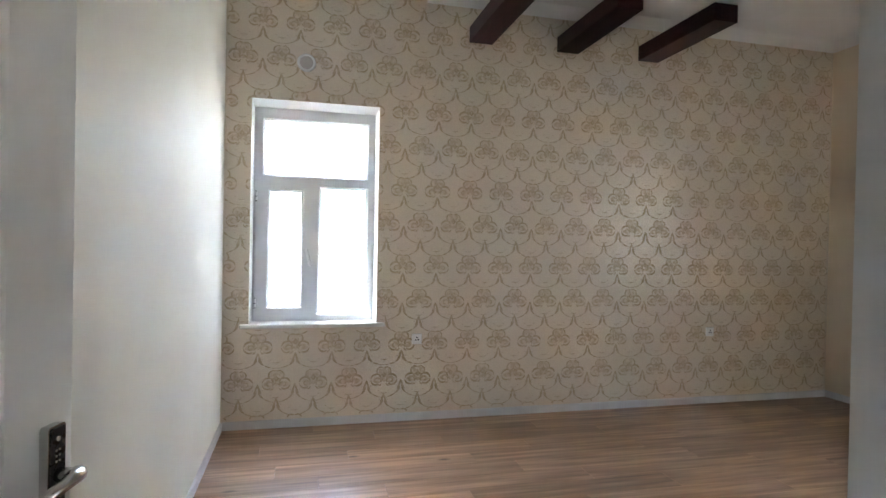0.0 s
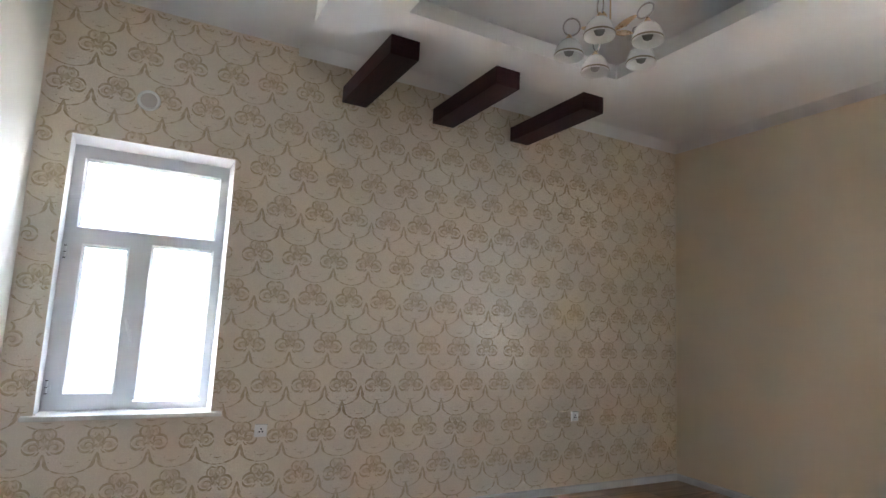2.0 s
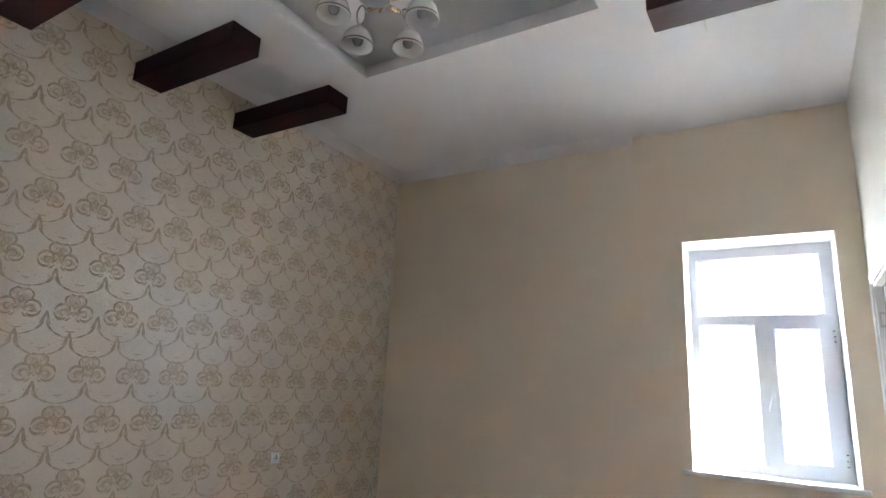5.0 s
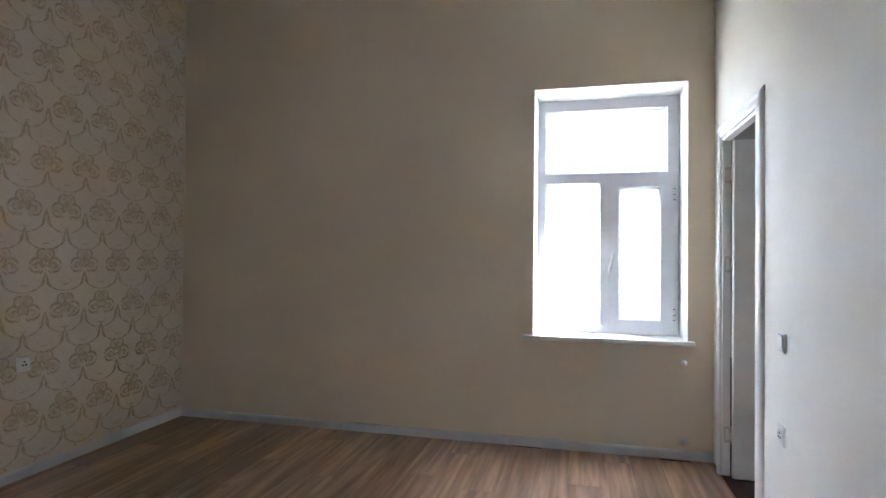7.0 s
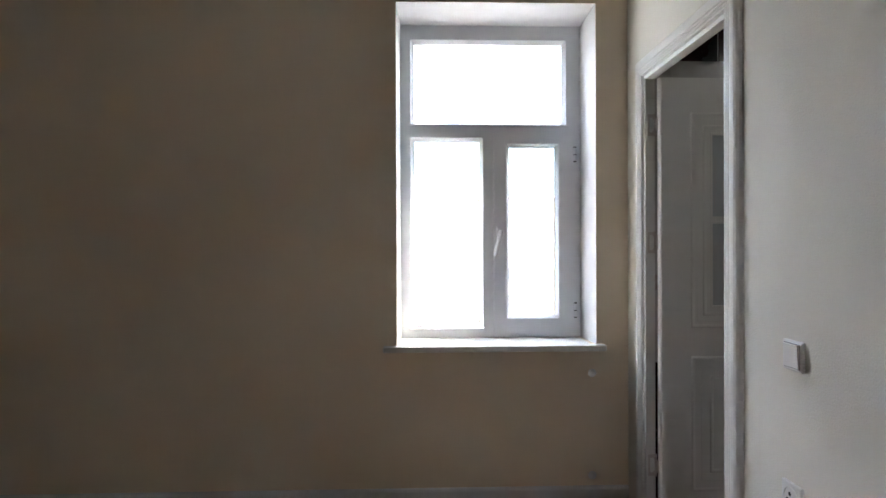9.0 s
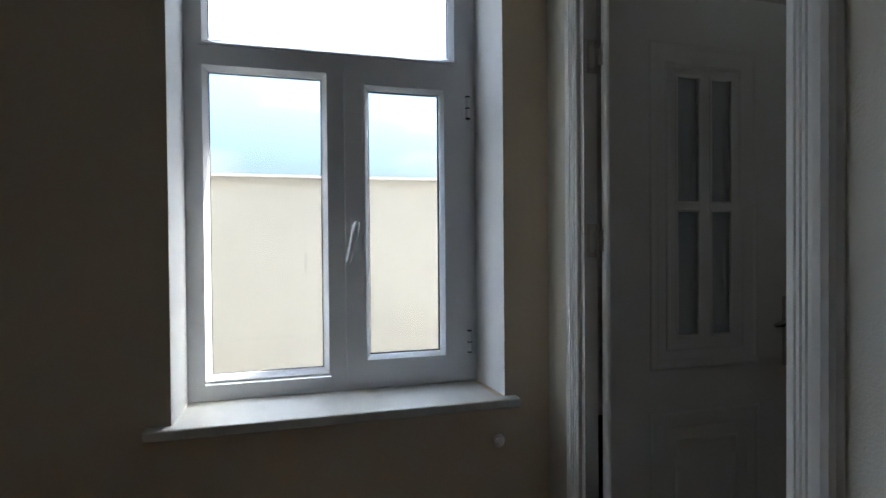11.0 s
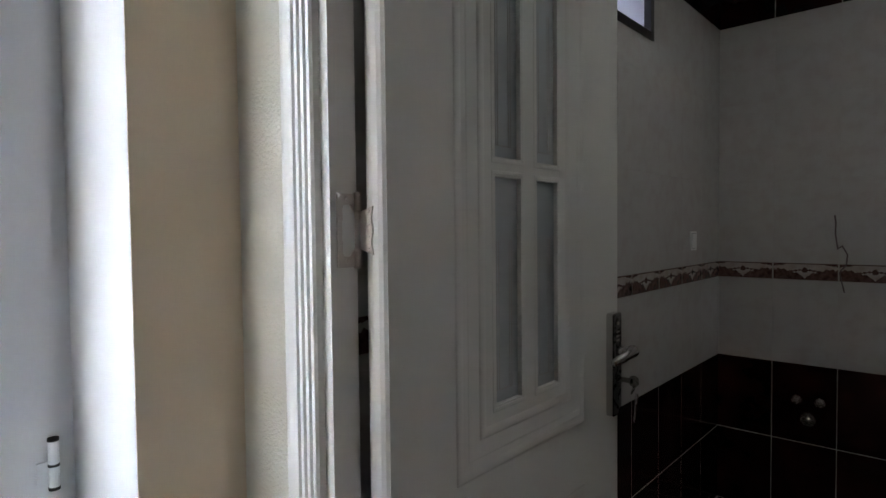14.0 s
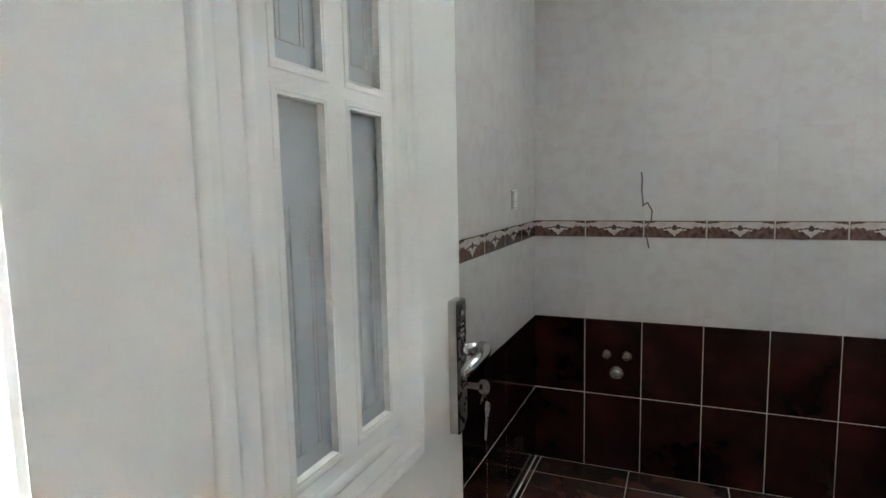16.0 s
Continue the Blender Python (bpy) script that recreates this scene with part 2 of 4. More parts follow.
def tube(points, radius, n=8, closed=False, bm=None):
    """A round bar along points; radius may be a list."""
    bm = bm or bmesh.new()
    pts = [Vector(p) for p in points]
    rads = radius if isinstance(radius, (list, tuple)) else [radius] * len(pts)
    rings, ref = [], Vector((0.31, 0.17, 0.93)).normalized()
    for i, p in enumerate(pts):
        a = pts[i - 1] if (i or closed) else p
        b = pts[(i + 1) % len(pts)] if (i + 1 < len(pts) or closed) else p
        d = (b - a).normalized()
        s = d.cross(ref).normalized()
        u = s.cross(d)
        rings.append([bm.verts.new(p + rads[i] * (math.cos(2 * math.pi * k / n) * s + math.sin(2 * math.pi * k / n) * u)) for k in range(n)])
    for i in range(len(rings) if closed else len(rings) - 1):
        a, b = rings[i], rings[(i + 1) % len(rings)]
        for k in range(n):
            bm.faces.new((a[k], a[(k + 1) % n], b[(k + 1) % n], b[k]))
    if not closed:
        bm.faces.new(rings[0][::-1])
        bm.faces.new(rings[-1])
    return bm


def extrude_poly(pts, depth, axis="y", at=0.0):
    """A plate from a 2D outline (a, z), given depth along y (or the outline in x, y with depth along z)."""
    bm = bmesh.new()
    def put(p, d):
        return (p[0], d, p[1]) if axis == "y" else (p[0], p[1], d)
    a = [bm.verts.new(put(p, at)) for p in pts]
    b = [bm.verts.new(put(p, at + depth)) for p in pts]
    bm.faces.new(a)
    bm.faces.new(b[::-1])
    for i in range(len(pts)):
        j = (i + 1) % len(pts)
        bm.faces.new((a[j], a[i], b[i], b[j]))
    bmesh.ops.recalc_face_normals(bm, faces=bm.faces[:])
    return bm


def profile_ring(bm, x0, x1, z0, z1, profile, y=0.0):
    """A mitred moulding round a rectangle. profile: (inward offset, height towards -y) pairs."""
    rings = [[bm.verts.new(c) for c in ((x0 + o, y - h, z0 + o), (x1 - o, y - h, z0 + o), (x1 - o, y - h, z1 - o), (x0 + o, y - h, z1 - o))] for o, h in profile]
    for a, b in zip(rings, rings[1:]):
        for i in range(4):
            bm.faces.new((a[i], a[(i + 1) % 4], b[(i + 1) % 4], b[i]))


def finish(bm):
    bmesh.ops.recalc_face_normals(bm, faces=bm.faces[:])
    return bm


def mesh_of(name, bm, mat, smooth=False):
    me = bpy.data.meshes.new(name)
    bm.to_mesh(me)
    bm.free()
    if smooth:
        me.polygons.foreach_set("use_smooth", [True] * len(me.polygons))
    me.materials.append(mat)
    return me


def part(name, bm, mat, parent=None, label="", smooth=False):
    ob = new(name, mesh_of(name, bm, mat, smooth))
    ob.parent = parent
    return tagged(ob, label) if label else ob


def thing(name, m, label, category, group="", kind=""):
    ob = new(name)
    ob.empty_display_size = 0.1
    ob.matrix_basis = m
    return tagged(ob, label, category, group, kind)


def structure(name, bm, mat, label, category, smooth=False):
    return tagged(part(name, bm, mat, smooth=smooth), label, category, kind="structure")


# ---------------------------------------------------------------- plan
XC, XB, YA, YD, YD2 = 0.06, 5.691, 5.0, 0.996, 0.957      # room faces, and the far face of the thin south wall
YF, XW = -1.388, 2.95                                       # bathroom far wall and west wall
ZH, ZL, ZT, ZB = 3.450, 3.392, 3.238, 3.108                 # ceiling, dropped panel, border, beam underside
WA = (0.25, 1.22, 0.797, 2.517)                             # north window opening x0 x1 z0 z1
WB = (1.157, 2.160, 0.772, 2.488)                           # east window opening y0 y1 z0 z1
BW = (-0.60, -0.06, 1.955, 2.42)                            # small bathroom window y0 y1 z0 z1
D1 = (0.072, 1.258, 2.06)                                    # entry opening x0 x1 top
D2 = (4.743, 5.470, 2.055)                                  # bathroom opening x0 x1 top
OUT = 0.36

wall_north = structure("wall_north", boxes(
    (-0.3, WA[0], YA, YA + OUT, 0, 3.7), (WA[1], XB + OUT, YA, YA + OUT, 0, 3.7),
    (WA[0], WA[1], YA, YA + OUT, 0, WA[2]), (WA[0], WA[1], YA, YA + OUT, WA[3], 3.7)), PAPER_A,
    "beige wall papered with an embossed scroll and flower damask", "wall")
wall_east = structure("wall_east", boxes(
    (XB, XB + OUT, WB[1], YA, 0, 3.7), (XB, XB + OUT, BW[1], WB[0], 0, 3.7), (XB, XB + OUT, -1.8, BW[0], 0, 3.7),
    (XB, XB + OUT, WB[0], WB[1], 0, WB[2]), (XB, XB + OUT, WB[0], WB[1], WB[3], 3.7),
    (XB, XB + OUT, BW[0], BW[1], 0, BW[2]), (XB, XB + OUT, BW[0], BW[1], BW[3], 3.7)), PAPER_B,
    "plain sand-coloured papered wall with a window", "wall")
wall_west = structure("wall_west", boxes((-0.3, XC, -1.8, YA, 0, 3.7)), PAPER_C, "plain pearly cream papered wall", "wall")
wall_south = structure("wall_south", boxes(
    (XC, D1[0], YD2, YD, 0, 3.7), (D1[1], D2[0], YD2, YD, 0, 3.7), (D2[1], XB, YD2, YD, 0, 3.7),
    (D1[0], D1[1], YD2, YD, D1[2], 3.7), (D2[0], D2[1], YD2, YD, D2[2], 3.7)), PAPER_C,
    "plain pearly cream papered partition with two doorways", "wall")
wall_bath = structure("wall_bath_south", boxes((-0.3, XB, YF - 0.3, YF - 0.0012, 0, 3.7)), GROUT, "grouted backing wall of the bathroom", "wall")
wall_partition = structure("wall_bath_west", boxes((XW - 0.12, XW, YF, YD2, 0, 3.7)), TILE_LIGHT, "beige tiled bathroom side wall", "wall")
hall_lining = structure("wall_hall", boxes((XC, XC + 0.01, YF, YD2, 0, 2.8), (XW - 0.13, XW - 0.12, YF, YD2, 0, 2.8)), HALL, "plain plastered hallway wall", "wall")
floor = structure("floor", boxes((XC - 0.3, XB + OUT, -1.8, YA + OUT, -0.2, -0.009)), SUBFLOOR, "oak-look laminate plank floor", "floor")
ceiling = structure("ceiling", boxes((-0.3, XB + OUT, -1.8, YA + OUT, ZH, 3.75)), CEIL_WHITE, "white painted plaster ceiling", "ceiling")
bath_ceiling = structure("ceiling_bathroom", boxes((XW, XB, YF, YD2, 2.55, 2.6)), CEIL_WHITE, "white bathroom ceiling", "ceiling")
hall_ceiling = structure("ceiling_hall", boxes((XC, XW - 0.12, YF, YD2, 2.8, 2.85)), CEIL_WHITE, "white hallway ceiling", "ceiling")

# the ceiling falls a little towards the walls in the north-east corner, and stops short with a small step at each end
def fall(x0, y0, run):
    bm = bmesh.new()
    lo = [(x0, YA, ZL), (XB, YA, ZL), (XB, y0, ZL)]
    hi = [(x0, YA - run, ZH), (XB - run, YA - run, ZH), (XB - run, y0, ZH)]
    v = [bm.verts.new(c) for c in lo + hi + [(x0, YA, ZH + 0.001), (XB, YA, ZH + 0.001), (XB, y0, ZH + 0.001)]]
    for f in ((0, 1, 4, 3), (1, 2, 5, 4), (0, 3, 6), (2, 8, 5), (0, 6, 7, 1), (1, 7, 8, 2)):
        bm.faces.new([v[i] for i in f])
    return bm


structure("ceiling_edge", finish(fall(1.59, 2.52, 0.14)), CEIL_WHITE, "white plastered ceiling edge falling towards the wall", "ceiling")


def rounded_rect(x0, x1, y0, y1, r, n=6):
    out = []
    for cx, cy, a in ((x1 - r, y1 - r, 0), (x0 + r, y1 - r, 90), (x0 + r, y0 + r, 180), (x1 - r, y0 + r, 270)):
        out += [(cx + r * math.cos(radians(a + 90 * k / n)), cy + r * math.sin(radians(a + 90 * k / n))) for k in range(n + 1)]
    return out


def ring_slab(bm, outer, inner, z0, z1):
    lo, li, hi_o, hi_i = [[bm.verts.new((x, y, z)) for x, y in pts] for pts, z in ((outer, z0), (inner, z0), (outer, z1), (inner, z1))]
    n = len(lo)
    for i in range(n):
        j = (i + 1) % n
        for q in ((lo[i], li[i], li[j], lo[j]), (hi_o[i], hi_o[j], hi_i[j], hi_i[i]), (lo[i], lo[j], hi_o[j], hi_o[i]), (li[j], li[i], hi_i[i], hi_i[j])):
            bm.faces.new(q)


RX0, RX1, RY0, RY1 = 1.945, 3.575, 2.20, 3.75
bm = bmesh.new()
ring_slab(bm, rounded_rect(1.50, 4.15, 1.74, 4.26, 0.10), rounded_rect(RX0, RX1, RY0, RY1, 0.004), ZT, ZT + 0.04)
ring_slab(bm, rounded_rect(1.504, 4.146, 1.744, 4.256, 0.10), rounded_rect(RX0 - 0.16, RX1 + 0.16, RY0 - 0.16, RY1 + 0.16, 0.004), ZT + 0.04, ZH + 0.001)
structure("ceiling_border", finish(bm), CEIL_WHITE, "white dropped ceiling frame round a recessed tray with a cove", "ceiling frame")


def ceiling_beam(x, y0, y1):
    m = pose(x, (y0 + y1) / 2, ZB)
    half = (y1 - y0) / 2
    ob = new("ceiling_beam", mesh_of("ceiling_beam", soft_box(-0.10, 0.10, -half, half, 0, ZT - ZB - 0.0005, 0.003, 1), BEAM_WOOD))
    ob.matrix_basis = m
    return tagged(ob, "dark wenge-brown decorative wooden ceiling beam", "ceiling beam", "decorative ceiling beams")


for bx in (2.05, 2.837, 3.624):
    ceiling_beam(bx, 4.03, YA - 0.002)
    ceiling_beam(bx, YD + 0.002, 1.955)

# ---------------------------------------------------------------- windows
def window(name, m, w, z0, z1, sill_z, wall_d, label, open_top, left=0.003, right=0.003):
    """Local x from the fixed side to the sash side, y outwards from the room face, z up. The frame stands at wall_d behind the face."""
    win = thing(name, m, label, "window", kind="structure")
    d0, d1 = wall_d, wall_d + 0.065
    tz = z0 + 0.672 * (z1 - z0)
    side, top = 0.6 * right, 0.45 * (open_top - z1)      # the frame reaches a little past the glazed field
    fr = bmesh.new()
    sp = 0.505
    pans = [(0.062, w - 0.066, tz + 0.035, z1 - 0.065), (0.062, sp - 0.062, z0 + 0.068, tz - 0.045), (sp, w - 0.012, z0 + 0.022, tz - 0.008)]
    # frame bars
    rows = [(0, 0.055, d0, d1, z0, z1 + top), (w - 0.055, w + side, d0, d1, z0, z1 + top), (0.055, w - 0.055, d0, d1, z1 - 0.055, z1 + top), (0.055, w - 0.055, d0, d1, z0, z0 + 0.05),
            (0.055, w - 0.055, d0, d1, tz - 0.035, tz + 0.028), (sp - 0.052, sp + 0.01, d0, d1, z0 + 0.05, tz - 0.035)]
    for r in rows:
        box(fr, *r)
    part("window_frame", fr, PVC, win)
    # sloped glazing beads round the fixed panes
    for k, (x0, x1, za, zb) in enumerate(pans[:2]):
        bd = bmesh.new()
        profile_ring(bd, x0 - 0.012, x1 + 0.012, za - 0.012, zb + 0.012, [(0, -0.002), (0, 0.008), (0.008, 0.008), (0.020, -0.008), (0.024, -0.012), (0.024, -0.03)], d0)
        part("glazing_bead", finish(bd), PVC, win)
        gk = bmesh.new()
        profile_ring(gk, x0 + 0.010, x1 - 0.010, za + 0.010, zb - 0.010, [(0, 0), (0.005, 0.001), (0.005, -0.006)], d0 + 0.024)
        part("gasket", finish(gk), GASKET, win)
        p = part("pane", boxes((x0, x1, d0 + 0.028, d0 + 0.032, za, zb)), GLASS, win)
        p.visible_shadow = False
    # opening sash
    x0, x1, za, zb = pans[2]
    sash = bmesh.new()
    s0, s1 = d0 - 0.018, d0 + 0.05
    gx0, gx1, ga, gb = x0 + 0.072, x1 - 0.098, za + 0.085, zb - 0.072
    for r in ((x0, gx0, s0, s1, za, zb), (gx1, x1, s0, s1, za, zb), (gx0, gx1, s0, s1, gb, zb), (gx0, gx1, s0, s1, za, ga)):
        box(sash, *r)
    profile_ring(sash, gx0 - 0.012, gx1 + 0.012, ga - 0.012, gb + 0.012, [(0, -0.002), (0, 0.006), (0.008, 0.006), (0.019, -0.008), (0.022, -0.014), (0.022, -0.03)], s0)
    sash_ob = part("sash", finish(sash), PVC, win)
    gk = bmesh.new()
    profile_ring(gk, gx0 + 0.008, gx1 - 0.008, ga + 0.008, gb - 0.008, [(0, 0), (0.006, 0.001), (0.006, -0.006)], s0 + 0.024)
    part("gasket", finish(gk), GASKET, sash_ob)
    p = part("pane", boxes((gx0, gx1, s0 + 0.028, s0 + 0.032, ga, gb)), GLASS, sash_ob)
    p.visible_shadow = False
    hz = z0 + 0.33 * (z1 - z0)
    hd = extrude_poly(rounded_rect(x0 + 0.017, x0 + 0.049, hz - 0.024, hz + 0.046, 0.006, 3), -0.013, "y", s0)
    tube([(x0 + 0.033, s0 - 0.010, hz + 0.012), (x0 + 0.033, s0 - 0.036, hz + 0.012)], 0.011, 10, bm=hd)
    lever = [(x0 + 0.036 - 0.034 * k / 7, s0 - 0.032 - 0.004 * math.sin(k / 7 * 3.1), hz + 0.026 - 0.136 * k / 7) for k in range(8)]
    tube(lever, [0.009, 0.0120, 0.0120, 0.0115, 0.011, 0.011, 0.0105, 0.007], 12, bm=hd)
    part("window_handle", finish(hd), PVC, sash_ob, "white lever window handle", smooth=False)
    for hzz in (za + 0.125, zb - 0.125):
        hx = x1 - 0.006
        hg = tube([(hx, s0 - 0.007, hzz - 0.036), (hx, s0 - 0.007, hzz + 0.036)], 0.0075, 12)
        box(hg, hx - 0.022, hx, s0 - 0.004, s0 + 0.002, hzz - 0.030, hzz + 0.004)
        part("sash_hinge", finish(hg), PVC, sash_ob)
        for a, b in ((0.036, 0.041), (-0.004, 0.0), (-0.041, -0.036)):
            part("hinge_cap", tube([(hx, s0 - 0.007, hzz + a), (hx, s0 - 0.007, hzz + b)], 0.0082, 10), GASKET, sash_ob)
    # plastered reveals, a stone sill
    rv = bmesh.new()
    d2 = d0 + 0.002
    for quad in (((-left, 0, sill_z), (-left, 0, open_top), (0.004, d2, z1 + top - 0.004), (0.004, d2, sill_z), (-left, d2, sill_z), (-left, d2, open_top)),
                 ((w + right, 0, sill_z), (w + right, 0, open_top), (w + side - 0.004, d2, z1 + top - 0.004), (w + side - 0.004, d2, sill_z), (w + right, d2, sill_z), (w + right, d2, open_top))):
        v = [rv.verts.new(c) for c in quad]
        for f in ((0, 1, 2, 3), (3, 2, 5, 4), (0, 4, 5, 1), (1, 5, 2), (0, 3, 4)):
            rv.faces.new([v[i] for i in f])
    v = [rv.verts.new(c) for c in ((-left, 0, open_top), (w + right, 0, open_top), (w + side - 0.004, d2, z1 + top - 0.004), (0.004, d2, z1 + top - 0.004), (-left, d2, open_top), (w + right, d2, open_top))]
    for f in ((0, 1, 2, 3), (3, 2, 5, 4), (0, 4, 5, 1), (1, 5, 2), (0, 3, 4)):
        rv.faces.new([v[i] for i in f])
    part("window_reveal", finish(rv), REVEAL_WHITE, win, "white plastered reveal")
    sl = extrude_poly([(-0.075, -0.042), (w + 0.075, -0.042), (w + 0.075, -0.0005), (w + 0.006, -0.0005), (w + 0.006, d0 + 0.03), (-0.006, d0 + 0.03),
                       (-0.006, -0.0005), (-0.075, -0.0005)], 0.03, "z", sill_z - 0.03)
    front = [e for e in sl.edges if all(v.co.y < -0.04 for v in e.verts) or all(abs(v.co.x - w / 2) > w / 2 + 0.07 for v in e.verts)]
    bmesh.ops.bevel(sl, geom=front, offset=0.006, segments=3, affect="EDGES", profile=0.5)
    part("window_sill", sl, MARBLE, win, "veined pale marble sill")
    return win


# local x runs from the fixed side to the sash: west for the north window, south for the east one
north_pose = Matrix(((-1, 0, 0, 1.210), (0, 1, 0, YA), (0, 0, 1, 0), (0, 0, 0, 1)))
window("window_1", north_pose, 0.946, WA[2] + 0.004, 2.462, WA[2] + 0.003, 0.15,
       "white plastic window with a transom and one closed sash", WA[3] - 0.001, 0.009, 0.013)
window("window_2", pose(XB, 2.152, 0, 0, 0, -90), 0.960, 0.777, 2.440, WB[2] + 0.003, 0.225,
       "white plastic window with marble sill facing a yard wall", WB[3] - 0.001, 0.007, 0.034)

# ---------------------------------------------------------------- doors
FLUTE = [(0.0, 0.0), (0.0, 0.014), (0.003, 0.018), (0.009, 0.018), (0.011, 0.014), (0.013, 0.014), (0.015, 0.019), (0.021, 0.019), (0.023, 0.015),
         (0.025, 0.015), (0.027, 0.020), (0.033, 0.020), (0.035, 0.016), (0.037, 0.016), (0.039, 0.021), (0.048, 0.021), (0.060, 0.0195), (0.072, 0.016),
         (0.081, 0.011), (0.088, 0.004), (0.088, 0.0)]


def casing(x0, x1, top, y, name):
    """Fluted architrave round an opening on the room side; the profile runs outwards from the opening, heights towards +y."""
    bm = bmesh.new()
    rings = []
    for o, h in FLUTE:
        rings.append([bm.verts.new(c) for c in ((x0 - o, y + h, 0.0), (x0 - o, y + h, top + o), (x1 + o, y + h, top + o), (x1 + o, y + h, 0.0))])
    for a, b in zip(rings, rings[1:]):
        for i in range(3):
            bm.faces.new((a[i], a[i + 1], b[i + 1], b[i]))
    ob = part(name, finish(bm), DOOR_WHITE)
    return tagged(ob, "white fluted wooden door casing", "door casing", kind="structure")


def jamb(x0, x1, top, y0, y1, name):
    t = 0.018
    ob = part(name, boxes((x0, x0 + t, y0, y1, 0, top - t), (x1 - t, x1, y0, y1, 0, top - t), (x0, x1, y0, y1, top - t, top)), DOOR_WHITE)
    return tagged(ob, "white wooden door lining", "door frame", kind="structure")


def door_leaf(name, m, w, label, h=2.03, keys=False, inset=0.032):
    """Local x from the hinge to the lock edge, the seen face towards -y at y = 0, body behind it."""
    door = thing(name, m, label, "door", kind="structure")
    t = 0.040
    c = w / 2 - 0.005
    pc = ((c - 0.100, c - 0.027), (c + 0.023, c + 0.093))
    pr = ((0.995, 1.368), (1.400, 1.770))
    bm = bmesh.new()
    zb = 0.008
    for r in ((0, pc[0][0], zb, h), (pc[1][1], w, zb, h), (pc[0][0], pc[1][1], zb, pr[0][0]), (pc[0][0], pc[1][1], pr[1][1], h),
              (pc[0][1], pc[1][0], pr[0][0], pr[1][1]), (pc[0][0], pc[0][1], pr[0][1], pr[1][0]), (pc[1][0], pc[1][1], pr[0][1], pr[1][0])):
        box(bm, r[0], r[1], 0, t, r[2], r[3])
    leaf = part("door_leaf", bm, DOOR_WHITE, door)
    edge = extrude_poly([(0.0, 0.001), (-0.004, 0.004), (-0.007, 0.010), (-0.008, 0.020), (-0.007, 0.030), (-0.004, 0.036), (0.0, 0.039)], h - zb, "z", zb)
    part("edge_strip", edge, DOOR_WHITE, door, smooth=False)
    # raised ridges pressed round the glazing and the lower panel
    ridge = [(0, -0.001), (0.0015, 0.0016), (0.004, 0.0030), (0.008, 0.0034), (0.012, 0.0026), (0.017, 0.0006), (0.019, -0.001)]
    rd = bmesh.new()
    for o in (0.046, 0.102):
        profile_ring(rd, pc[0][0] - o, pc[1][1] + o, pr[0][0] - o, pr[1][1] + o, ridge, 0.0)
    profile_ring(rd, pc[0][0] - 0.075, pc[1][1] + 0.075, pr[0][0] - 0.075, pr[1][1] + 0.075, [(0, -0.001), (0.003, 0.0012), (0.007, -0.001)], 0.0)
    part("moulding", finish(rd), DOOR_WHITE, leaf, smooth=True)
    for o in (0.0, 0.045, 0.085):
        lm = bmesh.new()
        profile_ring(lm, c - 0.20 + o, c + 0.20 - o, 0.150 + o, 0.765 - o, ridge if o != 0.045 else [(0, -0.001), (0.003, 0.0012), (0.007, -0.001)], 0.0)
        part("moulding", finish(lm), DOOR_WHITE, leaf, smooth=True)
    for a0, a1 in pc:
        for b0, b1 in pr:
            bd = bmesh.new()
            profile_ring(bd, a0 - 0.012, a1 + 0.012, b0 - 0.012, b1 + 0.012, [(0, -0.001), (0.003, 0.0007), (0.008, 0.0007), (0.0115, -0.002), (0.0130, -0.012)], 0.0)
            part("pane_bead", finish(bd), DOOR_WHITE, leaf)
            p = part("glass_pane", boxes((a0 - 0.002, a1 + 0.002, 0.0085, 0.0135, b0 - 0.002, b1 + 0.002)), FROST, leaf, "frosted glass pane with etched lines")
            p.visible_shadow = False
            et = bmesh.new()
            for k in (0.012, 0.018, 0.048, 0.054):
                box(et, a0 + k, a0 + k + 0.0012, 0.0078, 0.0083, b0 + 0.02, b0 + 0.27)
            box(et, a0 + 0.012, a0 + 0.0552, 0.0078, 0.0083, b0 + 0.02, b0 + 0.0212)
            part("etched_line", et, TILE_LIGHT, p)
    # lock set
    px = w - inset
    plate = part("lock_plate", extrude_poly(rounded_rect(px - 0.021, px + 0.021, 0.878, 1.100, 0.006, 3), -0.014, "y", 0.0), CHROME, door)
    part("plate_inlay", extrude_poly(rounded_rect(px - 0.016, px + 0.018, 0.882, 1.096, 0.004, 3), -0.002, "y", -0.014), GUNMETAL, plate, "dark brushed inlay")
    lv = tube([(px, -0.006, 1.018), (px, -0.045, 1.020)], 0.011, 12)
    sweep = [(px - 0.112 * s, -0.050 - 0.018 * math.sin(s * 2.6), 1.022 + 0.010 * math.sin(s * 3.0) - 0.006 * s) for s in [k / 8 for k in range(9)]]
    tube(sweep, [0.013, 0.0135, 0.013, 0.012, 0.011, 0.010, 0.010, 0.009, 0.006], 10, bm=lv)
    part("lever_handle", finish(lv), CHROME, door, "chrome lever handle", smooth=True)
    cyl = tube([(px, -0.008, 0.958), (px, -0.020, 0.958)], 0.009, 14)
    part("key_cylinder", finish(cyl), DULL_STEEL, plate)
    bt = boxes(*[(px - 0.006 + 0.008 * i, px - 0.003 + 0.008 * i, -0.0175, -0.0155, 1.040 + 0.009 * j, 1.043 + 0.009 * j) for i in range(2) for j in range(3)])
    part("inlay_mark", bt, STEEL, plate)
    part("screw_head", lathe([(0.004, 0), (0.004, 0.002), (0.002, 0.003)], 10), STEEL, plate).matrix_basis = pose(px, -0.0158, 1.078, 90, 0, 0)
